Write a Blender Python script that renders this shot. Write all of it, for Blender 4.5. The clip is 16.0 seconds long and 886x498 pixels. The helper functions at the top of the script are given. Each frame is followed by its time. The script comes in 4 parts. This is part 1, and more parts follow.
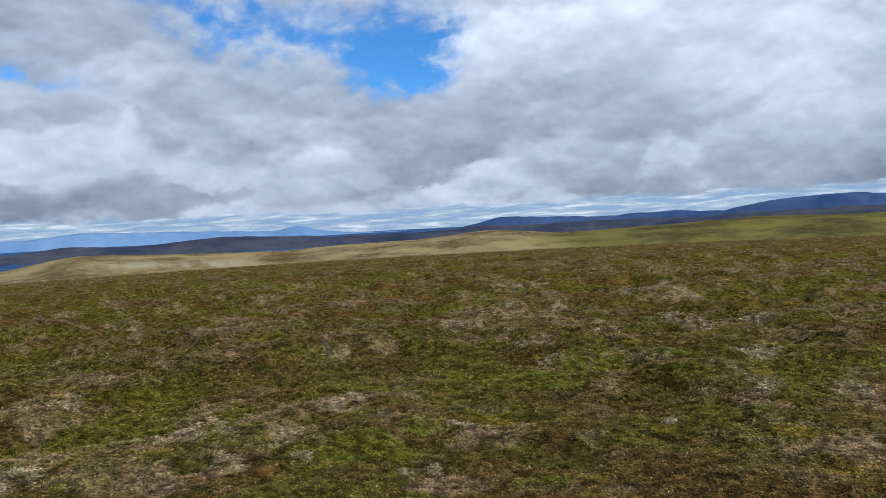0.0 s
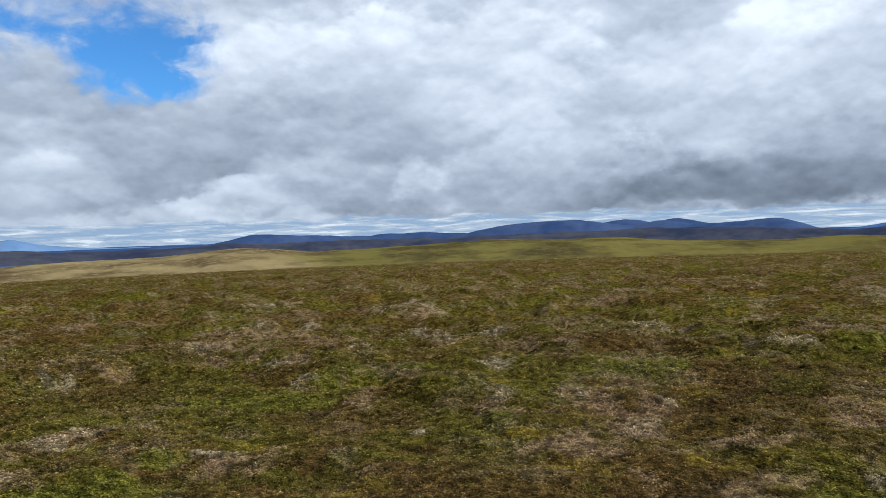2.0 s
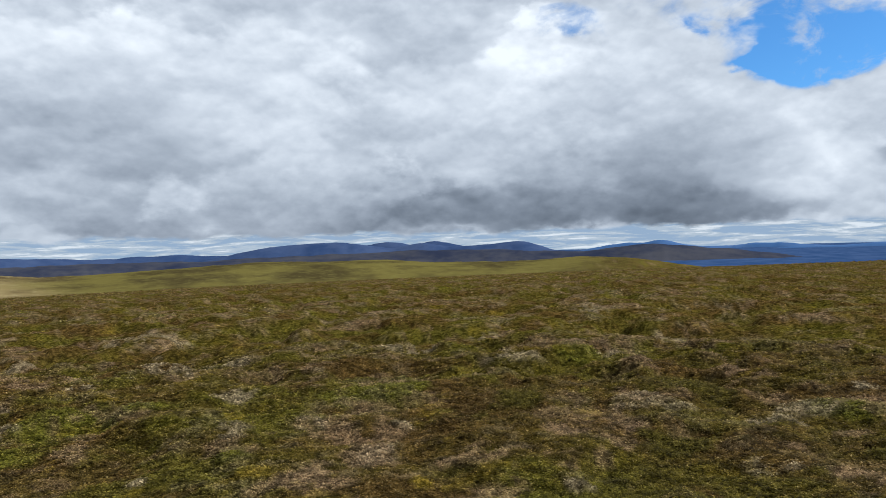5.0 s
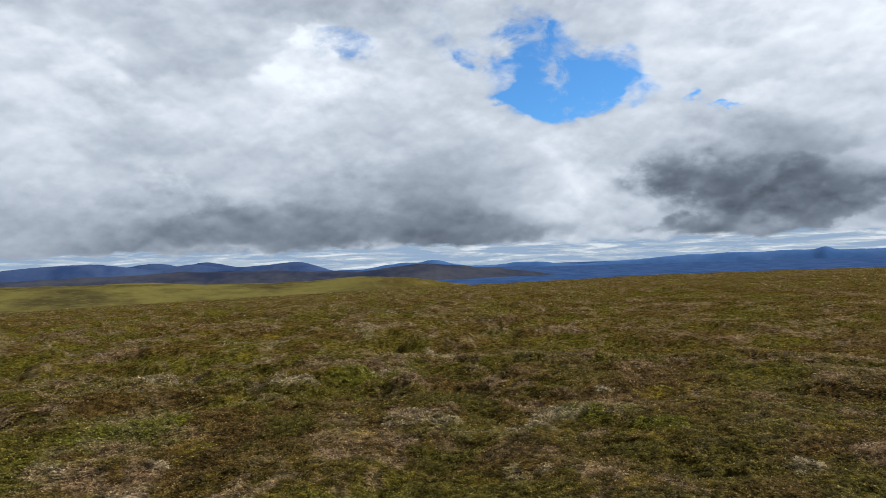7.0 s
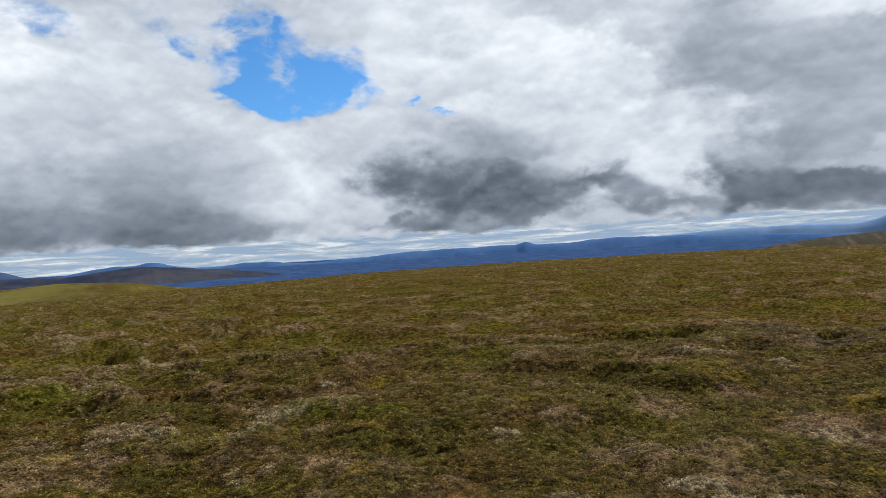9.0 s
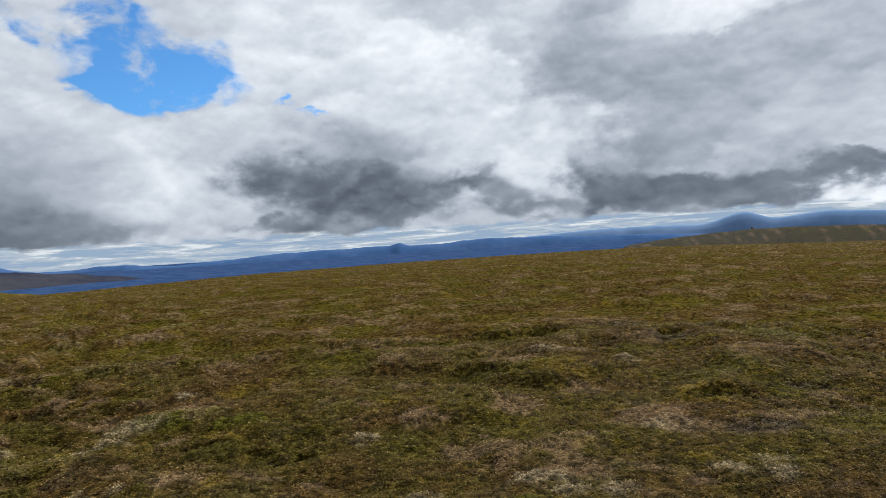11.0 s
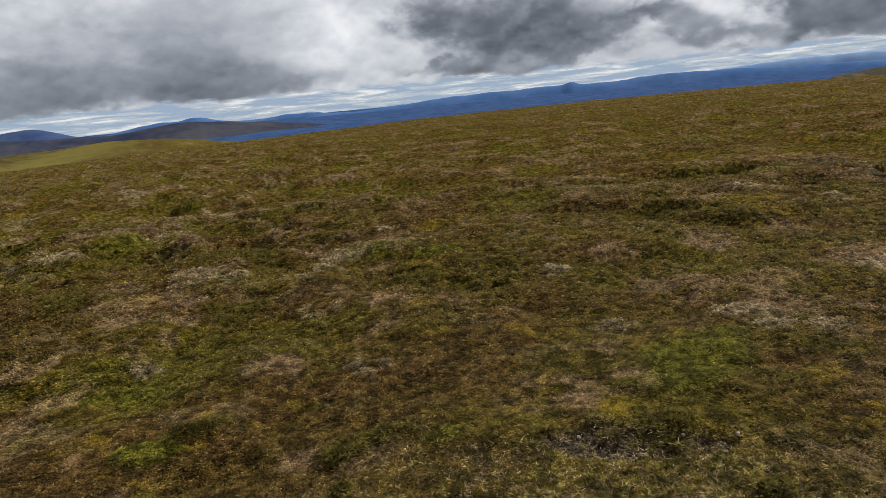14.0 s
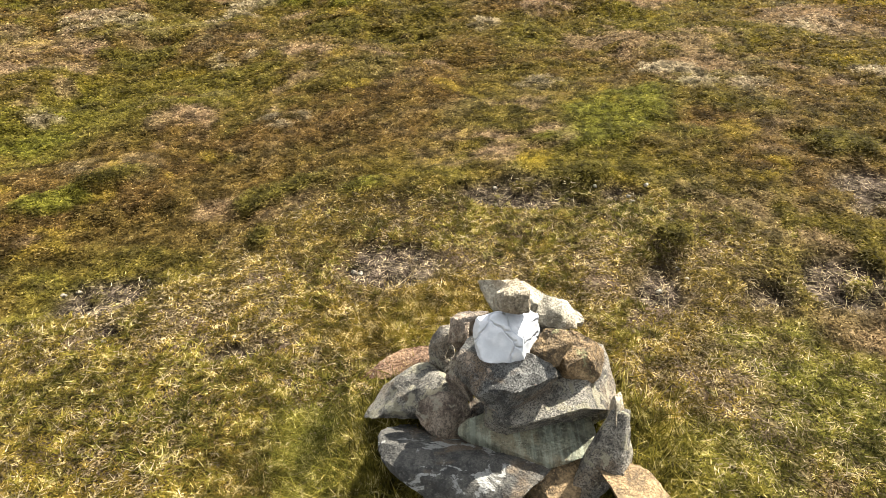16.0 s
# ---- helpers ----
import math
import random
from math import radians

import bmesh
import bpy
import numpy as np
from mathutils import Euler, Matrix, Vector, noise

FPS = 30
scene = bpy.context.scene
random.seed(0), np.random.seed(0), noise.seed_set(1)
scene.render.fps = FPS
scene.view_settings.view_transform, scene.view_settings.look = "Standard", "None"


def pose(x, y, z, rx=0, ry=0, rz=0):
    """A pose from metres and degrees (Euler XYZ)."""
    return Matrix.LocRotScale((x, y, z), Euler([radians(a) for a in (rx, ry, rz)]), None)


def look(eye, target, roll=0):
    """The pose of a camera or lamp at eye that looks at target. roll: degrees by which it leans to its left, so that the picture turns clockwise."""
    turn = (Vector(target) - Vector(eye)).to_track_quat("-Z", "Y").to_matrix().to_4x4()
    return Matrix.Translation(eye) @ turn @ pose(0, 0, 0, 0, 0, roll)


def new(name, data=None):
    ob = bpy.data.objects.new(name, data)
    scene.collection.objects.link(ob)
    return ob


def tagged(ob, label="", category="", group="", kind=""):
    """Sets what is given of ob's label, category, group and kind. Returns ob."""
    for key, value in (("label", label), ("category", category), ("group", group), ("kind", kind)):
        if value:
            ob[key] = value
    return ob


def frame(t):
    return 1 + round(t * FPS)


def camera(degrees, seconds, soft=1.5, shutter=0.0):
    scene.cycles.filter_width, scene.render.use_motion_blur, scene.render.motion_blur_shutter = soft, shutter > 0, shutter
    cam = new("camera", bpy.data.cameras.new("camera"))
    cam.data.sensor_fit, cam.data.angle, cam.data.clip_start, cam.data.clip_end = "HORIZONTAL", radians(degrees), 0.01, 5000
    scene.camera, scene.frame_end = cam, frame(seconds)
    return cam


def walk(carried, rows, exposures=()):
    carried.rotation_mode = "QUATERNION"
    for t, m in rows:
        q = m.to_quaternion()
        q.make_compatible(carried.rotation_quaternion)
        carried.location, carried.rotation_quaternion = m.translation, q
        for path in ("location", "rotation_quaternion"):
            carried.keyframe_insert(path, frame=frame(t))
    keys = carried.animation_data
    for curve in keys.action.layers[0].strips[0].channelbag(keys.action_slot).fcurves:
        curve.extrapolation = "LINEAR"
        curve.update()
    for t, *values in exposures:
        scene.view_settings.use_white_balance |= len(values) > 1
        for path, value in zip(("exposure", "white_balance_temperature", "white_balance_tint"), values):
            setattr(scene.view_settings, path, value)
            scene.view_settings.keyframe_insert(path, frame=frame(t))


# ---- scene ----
# ------------------------------------------------------------ camera
cam = camera(65.5, 16.0, soft=0.55)
PATH = [
    (0, -0.000, 0.000, 1.600, 87.66, 2.91, -0.12),
    (0.5, -0.013, -0.046, 1.609, 87.64, 2.28, -5.10),
    (1, -0.012, -0.018, 1.604, 88.07, 1.75, -10.49),
    (1.5, -0.004, 0.007, 1.592, 88.23, 1.51, -15.43),
    (2, 0.004, 0.019, 1.589, 88.45, 1.61, -20.31),
    (2.5, -0.007, 0.014, 1.582, 88.18, 2.12, -25.18),
    (3, 0.044, -0.032, 1.594, 87.84, 1.44, -28.05),
    (5.5, 0.263, -0.044, 1.631, 90.25, 1.83, -43.85),
    (6, 0.265, -0.039, 1.629, 90.53, 1.82, -48.39),
    (6.5, 0.287, -0.042, 1.631, 90.85, 2.05, -52.71),
    (7, 0.359, -0.033, 1.625, 90.90, 2.00, -58.06),
    (7.5, 0.324, -0.084, 1.622, 90.40, 2.30, -63.91),
    (8, 0.365, -0.082, 1.614, 90.11, 2.79, -69.40),
    (8.5, 0.370, -0.098, 1.616, 90.15, 3.20, -74.71),
    (9, 0.371, -0.117, 1.602, 89.81, 3.21, -80.24),
    (9.5, 0.380, -0.165, 1.601, 89.19, 3.26, -83.80),
    (10, 0.349, -0.245, 1.625, 89.69, 2.92, -86.41),
    (12.5, 0.250, -0.197, 1.648, 87.78, 4.40, -94.19),
    (13, 0.235, -0.141, 1.628, 85.39, 4.42, -87.95),
    (13.5, 0.195, -0.098, 1.631, 81.81, 4.97, -82.08),
    (14, 0.200, -0.075, 1.596, 77.34, 5.29, -76.82),
    (14.5, 0.217, -0.079, 1.565, 71.82, 4.89, -75.83),
    (15, 0.237, -0.083, 1.539, 66.28, 3.97, -78.36),
    (15.5, 0.250, -0.092, 1.513, 61.47, 2.94, -80.30),
    (16, 0.262, -0.106, 1.491, 57.75, 2.25, -81.83),
]
EXPOSURES = [(0.0, 0.84, 5500, 8), (3.0, 0.92, 5850, 8), (5.0, 0.86, 5950, 8), (7.5, 0.82, 6050, 9), (10.0, 0.87, 6200, 9),
             (13.0, 0.74, 6150, 9), (14.0, 0.86, 6550, 11), (14.5, 1.05, 6800, 12), (15.0, 1.68, 6750, 11), (15.5, 2.02, 6550, 10),
             (16.0, 2.34, 6500, 10)]
walk(cam, [(t, pose(x, y, z, a, b, c)) for t, x, y, z, a, b, c in PATH], EXPOSURES)

# ------------------------------------------------------------ world, sun
SUN_AZ, SUN_EL = 128.0, 43.0      # degrees clockwise from +y, and above the horizon
S = Vector((math.sin(radians(SUN_AZ)) * math.cos(radians(SUN_EL)),
            math.cos(radians(SUN_AZ)) * math.cos(radians(SUN_EL)), math.sin(radians(SUN_EL))))
sun = new("sun", bpy.data.lights.new("sun", "SUN"))
sun.data.energy, sun.data.angle, sun.data.color = 5.0, radians(0.6), (1.0, 0.95, 0.86)
sun.matrix_world = look(S * 50, (0, 0, 0))


class Nodes:
    """Short ways to write a node tree."""

    def __init__(self, tree):
        self.tree = tree
        tree.nodes.clear()

    def put(self, socket, value):
        if isinstance(value, bpy.types.NodeSocket):
            self.tree.links.new(value, socket)
        elif isinstance(value, (tuple, list)) and len(value) == 3 and socket.type == "RGBA":
            socket.default_value = (*value, 1)
        else:
            socket.default_value = value

    def node(self, kind):
        return self.tree.nodes.new(kind)

    def math(self, op, a, b=0.0, c=0.0, clamp=False):
        n = self.node("ShaderNodeMath")
        n.operation, n.use_clamp = op, clamp
        for s, v in zip(n.inputs, (a, b, c)):
            self.put(s, v)
        return n.outputs[0]

    def vec(self, op, a, b=(0, 0, 0)):
        n = self.node("ShaderNodeVectorMath")
        n.operation = op
        self.put(n.inputs[0], a)
        self.put(n.inputs[1], b)
        return n.outputs["Value"] if op in ("DOT_PRODUCT", "LENGTH") else n.outputs[0]

    def mix(self, f, a, b, blend="MIX"):
        n = self.node("ShaderNodeMix")
        n.data_type, n.blend_type = "RGBA", blend
        self.put(n.inputs[0], f)
        self.put(n.inputs[6], a)
        self.put(n.inputs[7], b)
        return n.outputs[2]

    def ramp(self, f, lo, hi, to_lo=0.0, to_hi=1.0, smooth=True):
        n = self.node("ShaderNodeMapRange")
        n.interpolation_type = "SMOOTHSTEP" if smooth else "LINEAR"
        for s, v in zip(n.inputs, (f, lo, hi, to_lo, to_hi)):
            self.put(s, v)
        return n.outputs[0]

    def noise(self, vector, scale, detail=4.0, rough=0.55, distortion=0.0):
        n = self.node("ShaderNodeTexNoise")
        self.put(n.inputs["Vector"], vector)
        self.put(n.inputs["Scale"], scale)
        self.put(n.inputs["Detail"], detail)
        self.put(n.inputs["Roughness"], rough)
        self.put(n.inputs["Distortion"], distortion)
        return n

    def cells(self, vector, scale, feature="F1", output="Distance"):
        n = self.node("ShaderNodeTexVoronoi")
        n.feature = feature
        self.put(n.inputs["Vector"], vector)
        self.put(n.inputs["Scale"], scale)
        return n.outputs[output]

    def xyz(self, x, y, z):
        n = self.node("ShaderNodeCombineXYZ")
        for s, v in zip(n.inputs, (x, y, z)):
            self.put(s, v)
        return n.outputs[0]


# Parted cumulus over a blue sky, by bearing and height in degrees:
# (bearing to the left of +y, height, half width, half height, brightness); holes with their openness
CLOUDS_A = [(31.9, 1.5, 1.8, 0.4, 0.86), (30.4, 9.1, 3.7, 1.8, 0.75), (30.1, 14.1, 4.1, 1.8, 0.66),
            (29.5, 5.9, 3.2, 1.1, 0.87), (27.2, 2.8, 6.0, 0.7, 0.61), (25.9, 12.2, 3.2, 1.4, 0.86),
            (25.2, 5.1, 4.1, 1.1, 0.78), (24.9, 15.6, 2.8, 1.4, 0.72), (23.9, 7.8, 1.8, 1.4, 0.91),
            (20.6, 2.8, 3.7, 0.6, 0.64), (19.7, 10.2, 3.7, 2.3, 0.71), (17.1, 4.9, 2.3, 1.4, 0.85),
            (15.1, 2.6, 2.8, 0.7, 0.74), (14.8, 7.5, 4.1, 1.8, 0.74), (13.2, 11.5, 4.6, 1.8, 0.74),
            (10.0, 5.8, 2.3, 1.1, 0.86), (7.9, 9.6, 3.7, 1.8, 0.73), (6.8, 4.4, 2.3, 0.8, 0.76)]
CLOUDS_B = [(4.2, 2.4, 2.3, 0.6, 0.66), (2.9, 7.6, 3.7, 2.3, 0.71), (1.1, 4.6, 3.2, 1.6, 0.68), (-0.5, 2.1, 2.1, 0.6, 0.87),
            (-3.9, 12.9, 3.2, 1.8, 0.86), (-4.8, 3.6, 2.3, 0.8, 0.84), (-8.1, 14.9, 3.7, 1.8, 0.93),
            (-8.3, 9.3, 3.2, 2.3, 0.71), (-8.6, 5.3, 2.8, 1.1, 0.76), (-10.2, 1.6, 1.8, 0.5, 0.87),
            (-11.8, 5.4, 2.8, 1.8, 0.80), (-13.3, 5.6, 3.2, 1.6, 0.60), (-14.3, 12.9, 4.1, 1.8, 0.82),
            (-15.1, 9.3, 3.2, 1.8, 0.72), (-15.3, 15.7, 4.1, 1.1, 0.98), (-15.8, 8.0, 3.7, 1.8, 0.72),
            (-16.9, 1.9, 6.4, 0.6, 0.64), (-18.5, 4.2, 2.1, 1.3, 0.89)]
CLOUDS_C = [(-21.8, 10.1, 2.8, 1.4, 0.91), (-22.4, 7.0, 3.2, 1.8, 0.70), (-23.5, 12.8, 5.5, 2.3, 0.89),
            (-23.5, 3.1, 2.8, 0.8, 0.66), (-23.6, 3.2, 2.8, 1.1, 0.80), (-27.1, 7.4, 4.6, 2.3, 0.87),
            (-27.6, 13.3, 2.8, 1.4, 0.94), (-28.6, 2.6, 6.9, 0.8, 0.56), (-28.8, 1.3, 6.4, 0.6, 0.62),
            (-28.8, 3.4, 3.2, 1.1, 0.76), (-28.9, 2.8, 5.1, 0.7, 0.64), (-33.6, 5.2, 2.5, 1.6, 0.91),
            (-33.6, 6.2, 2.8, 1.6, 0.81), (-34.7, 4.2, 5.1, 1.1, 0.52), (-36.2, 6.3, 0.7, 0.6, 0.60),
            (-37.8, 8.1, 3.2, 1.6, 0.72), (-38.0, 14.2, 3.2, 2.3, 0.77), (-38.2, 7.3, 2.8, 1.8, 0.80)]
CLOUDS_D = [(-38.4, 14.7, 3.7, 2.3, 0.86), (-40.2, 8.3, 2.3, 1.8, 0.84), (-40.5, 10.7, 4.1, 1.8, 0.89),
            (-42.6, 2.1, 6.9, 0.7, 0.55), (-44.1, 12.8, 2.8, 1.4, 0.93), (-44.4, 3.2, 6.4, 0.8, 0.46),
            (-44.7, 2.2, 6.4, 0.7, 0.52), (-44.9, 8.2, 4.6, 2.3, 0.85), (-44.9, 8.2, 2.3, 1.8, 0.83),
            (-47.5, 14.7, 4.1, 1.6, 1.07), (-47.9, 15.3, 3.4, 1.7, 0.98), (-49.0, 4.1, 4.1, 1.8, 0.68),
            (-51.1, 10.7, 4.6, 2.3, 0.85), (-51.9, 10.2, 2.8, 2.3, 0.75), (-53.6, 18.8, 2.8, 1.8, 0.78),
            (-54.4, 14.5, 3.2, 1.6, 0.85), (-54.4, 2.5, 5.1, 0.7, 0.47), (-54.9, 5.8, 3.7, 1.8, 0.75)]
CLOUDS_E = [(-55.4, 3.3, 4.1, 1.1, 0.50), (-56.7, 12.8, 3.7, 2.3, 0.87), (-56.9, 2.8, 6.0, 0.7, 0.44),
            (-57.0, 5.5, 4.1, 1.8, 0.54), (-57.7, 6.2, 4.6, 2.1, 0.61), (-58.5, 9.0, 3.7, 2.3, 0.85),
            (-58.9, 15.4, 2.8, 1.1, 0.89), (-61.0, 11.7, 3.7, 2.3, 0.81), (-62.6, 5.7, 1.8, 1.8, 0.74),
            (-64.1, 4.3, 2.1, 1.1, 0.87), (-67.0, 6.0, 1.9, 2.2, 0.95), (-68.3, 10.1, 3.7, 1.6, 0.86),
            (-70.9, 7.8, 3.2, 1.8, 0.89), (-72.6, 3.9, 3.2, 1.6, 0.82), (-72.8, 5.2, 2.3, 1.3, 0.87),
            (-75.7, 10.8, 1.8, 2.3, 0.91), (-76.2, 6.2, 1.3, 1.0, 0.44), (-76.6, 9.0, 3.7, 1.3, 0.79)]
CLOUDS_F = [(-76.8, 6.1, 1.1, 0.6, 0.52), (-79.0, 5.2, 2.1, 0.8, 0.44), (-79.2, 16.6, 2.8, 2.1, 0.92),
            (-79.4, 1.4, 2.3, 0.5, 0.48), (-80.0, 5.0, 2.8, 1.2, 0.40), (-82.1, 5.1, 0.6, 0.7, 0.66),
            (-83.3, 13.2, 3.7, 2.3, 0.90), (-83.6, 4.2, 2.1, 0.8, 0.40), (-84.1, 1.6, 1.8, 0.6, 0.66),
            (-85.2, 8.3, 4.1, 1.3, 0.64), (-85.4, 3.7, 3.2, 1.3, 0.38), (-85.5, 16.6, 4.1, 1.8, 0.91),
            (-85.9, 2.8, 3.2, 0.6, 0.60), (-87.4, 4.8, 2.3, 1.1, 0.40), (-88.6, 4.9, 1.6, 0.8, 0.86),
            (-89.3, 12.4, 3.2, 1.6, 0.89), (-90.3, 15.1, 2.8, 1.8, 0.93), (-90.6, 15.0, 2.5, 1.1, 0.99)]
CLOUDS_G = [(-91.0, 10.2, 3.2, 1.6, 0.93), (-91.0, 6.0, 2.1, 1.0, 0.92), (-92.1, 4.4, 2.3, 1.1, 0.38),
            (-94.9, 5.3, 0.6, 0.9, 0.58), (-95.4, 14.3, 2.1, 1.8, 0.95), (-95.7, 3.3, 1.7, 0.6, 0.42),
            (-96.1, 7.3, 2.1, 1.6, 0.90), (-99.3, 2.5, 2.3, 0.4, 0.54), (-99.4, 4.6, 2.3, 1.5, 0.92),
            (-102.7, 8.1, 1.7, 2.1, 0.96), (-102.9, 13.5, 3.7, 2.3, 0.66), (-103.3, 3.8, 0.8, 1.3, 0.36),
            (-107.5, 3.1, 3.2, 1.3, 0.43), (-107.7, 7.8, 3.7, 1.8, 0.66), (-108.1, 15.3, 1.7, 1.1, 0.87),
            (-109.1, 11.5, 3.7, 2.1, 0.68), (-109.6, 4.7, 2.3, 0.6, 0.80), (-112.1, 16.1, 3.2, 1.0, 0.99)]
CLOUDS_H = [(-112.8, 7.9, 2.8, 1.3, 0.74), (-113.4, 2.6, 4.1, 1.1, 0.46), (-114.2, 5.4, 2.3, 0.6, 0.82),
            (-114.9, 11.8, 2.8, 1.8, 0.75), (-117.2, 7.9, 2.8, 1.8, 0.79), (-117.8, 3.9, 2.8, 1.1, 0.50),
            (-118.6, 0.7, 0.8, 0.2, 0.92), (-120.2, 12.7, 3.2, 1.4, 0.72), (-121.4, 7.2, 2.8, 1.8, 0.80),
            (-122.9, 1.0, 2.3, 0.5, 0.99), (-123.0, 10.6, 3.2, 2.3, 0.78), (-124.6, 6.0, 2.1, 0.8, 0.88),
            (-124.8, 3.2, 3.7, 1.0, 0.43), (-125.4, 8.6, 2.3, 2.3, 0.83), (-126.1, 1.5, 1.4, 0.4, 0.58)]
CLOUDS_VEIL = [(-99.2, 14.8, 1.7, 2.8, 0.83), (-99.7, 10.4, 1.6, 1.8, 0.86), (-99.2, 18.2, 1.8, 1.8, 0.86)]
CLOUDS = CLOUDS_A + CLOUDS_B + CLOUDS_C + CLOUDS_D + CLOUDS_E + CLOUDS_F + CLOUDS_G + CLOUDS_H + CLOUDS_VEIL
HOLES_A = [(29.8, 12.0, 2.9, 0.9, 0.70), (22.5, 16.7, 2.5, 0.7, 0.60), (17.2, 16.0, 2.9, 2.1, 0.80),
           (9.4, 15.3, 8.3, 2.9, 1.00), (3.1, 13.0, 3.7, 2.3, 1.00), (2.3, 11.2, 1.7, 1.0, 0.80),
           (1.4, 14.0, 3.3, 2.5, 1.00), (-50.6, 17.2, 2.5, 0.7, 0.42), (-51.2, 16.8, 1.7, 0.7, 0.40),
           (-57.0, 18.7, 2.9, 1.4, 0.50), (-60.2, 16.6, 1.2, 0.6, 0.45), (-60.3, 16.9, 2.1, 0.7, 0.55),
           (-64.9, 17.7, 1.7, 1.7, 1.00), (-65.2, 13.3, 1.5, 0.7, 1.00), (-65.6, 13.4, 1.5, 0.7, 1.00),
           (-66.6, 17.3, 2.5, 1.2, 1.00), (-68.0, 15.1, 3.7, 2.1, 1.00), (-68.5, 14.1, 3.7, 1.9, 1.00)]
HOLES_B = [(-68.8, 12.9, 2.9, 1.2, 1.00), (-71.7, 12.8, 2.3, 1.1, 1.00), (-72.2, 13.6, 2.5, 1.9, 1.00),
           (-78.5, 11.5, 0.9, 0.5, 1.00), (-80.6, 10.7, 0.7, 0.4, 1.00)]
HOLES = HOLES_A + HOLES_B


def make_world():
    world = bpy.data.worlds.new("sky")
    scene.world = world
    world.use_nodes = True
    k = Nodes(world.node_tree)
    d = k.node("ShaderNodeTexCoord").outputs["Generated"]
    sep = k.node("ShaderNodeSeparateXYZ")
    k.put(sep.inputs[0], d)
    x, y, z = sep.outputs
    bearing = k.math("MULTIPLY", k.math("ARCTAN2", k.math("MULTIPLY", x, -1.0), y), 57.29578)
    height = k.math("MULTIPLY", k.math("ARCSINE", z), 57.29578)
    # clouds are seen more and more edge-on towards the horizon
    tall = k.vec("MULTIPLY", d, (1.0, 1.0, 1.6))
    puff = k.noise(tall, 8.0, 4.0, 0.5, 0.0)
    curl = k.noise(tall, 22.0, 5.0, 0.50, 0.0)
    fine = k.noise(tall, 60.0, 4.0, 0.50, 0.0)
    n_puff, n_curl, n_fine = puff.outputs["Fac"], curl.outputs["Fac"], fine.outputs["Fac"]
    half = (0.5, 0.5, 0.5)
    at = k.vec("ADD", k.xyz(bearing, height, 0.0), k.vec("MULTIPLY", k.vec("SUBTRACT", puff.outputs["Color"], half), (3.0, 2.0, 0.0)))
    at = k.vec("ADD", at, k.vec("MULTIPLY", k.vec("SUBTRACT", curl.outputs["Color"], half), (2.4, 1.8, 0.0)))
    at = k.vec("ADD", at, k.vec("MULTIPLY", k.vec("SUBTRACT", fine.outputs["Color"], half), (1.0, 0.7, 0.0)))

    # heaps in three sizes: each is lit on its head, grey below, and of one brightness
    heads = 0.0
    for size, amount, pull in ((7.0, 0.055, 0.40), (17.0, 0.055, 0.35), (42.0, 0.020, 0.25)):
        v = k.vec("ADD", tall, k.vec("MULTIPLY", k.vec("SUBTRACT", curl.outputs["Color"], half), (0.5 / size,) * 3))
        v = k.vec("ADD", v, k.vec("MULTIPLY", k.vec("SUBTRACT", fine.outputs["Color"], half), (0.25 / size,) * 3))
        n = k.node("ShaderNodeTexVoronoi")
        n.feature = "SMOOTH_F1"
        k.put(n.inputs["Vector"], v)
        n.inputs["Scale"].default_value, n.inputs["Smoothness"].default_value = size, 0.55
        off = k.vec("SUBTRACT", v, n.outputs["Position"])
        rise_z = k.vec("DOT_PRODUCT", off, (0.0, 0.0, 1.0))
        heads = k.math("ADD", heads, k.math("MULTIPLY", rise_z, size * amount))
        side = k.vec("DOT_PRODUCT", off, k.xyz(k.math("MULTIPLY", y, -1.0), x, 0.0))
        at = k.vec("SUBTRACT", at, k.vec("MULTIPLY", k.xyz(side, rise_z, 0.0), (57.3 * pull, 36.0 * pull, 0.0)))

    def bell(a, e, wa, we):
        q = k.vec("MULTIPLY", k.vec("SUBTRACT", at, (a, e, 0.0)), (1.0 / wa, 1.0 / we, 0.0))
        return k.math("POWER", 2.718, k.math("MULTIPLY", k.vec("DOT_PRODUCT", q, q), -1.0))

    # the brightness of the cloud is the mean of the heaps and bases round about
    weight, total, hole = 0.06, 0.06 * 0.80, 0.0
    for a, e, wa, we, light in CLOUDS:
        g = bell(a, e, wa * 1.22, we * 1.22)
        weight = k.math("ADD", g, weight)
        total = k.math("MULTIPLY_ADD", g, light, total)
    for a, e, wa, we, clear in HOLES:
        hole = k.math("MULTIPLY_ADD", bell(a, e, wa, we), clear, hole)
    lit = k.math("DIVIDE", total, weight)
    # billows: bright heads, grey undersides
    up = (0.35 * S.x * 0.05, 0.35 * S.y * 0.05, 0.030)
    puff_up = k.noise(k.vec("ADD", tall, up), 8.0, 4.0, 0.5, 0.0).outputs["Fac"]
    curl_up = k.noise(k.vec("ADD", tall, (0.0, 0.0, 0.014)), 22.0, 5.0, 0.50, 0.0).outputs["Fac"]
    crown = k.math("ADD", k.math("MULTIPLY", k.math("SUBTRACT", n_puff, puff_up), 0.16),
                   k.math("MULTIPLY", k.math("SUBTRACT", n_curl, curl_up), 0.10))
    lit = k.math("ADD", k.math("ADD", lit, crown), heads)
    for n, amount in ((n_puff, 0.14), (n_curl, 0.10), (n_fine, 0.05)):
        lit = k.math("ADD", lit, k.math("MULTIPLY", k.math("SUBTRACT", n, 0.5), amount))
    lit = k.math("MINIMUM", k.math("MAXIMUM", lit, 0.30), 1.02)
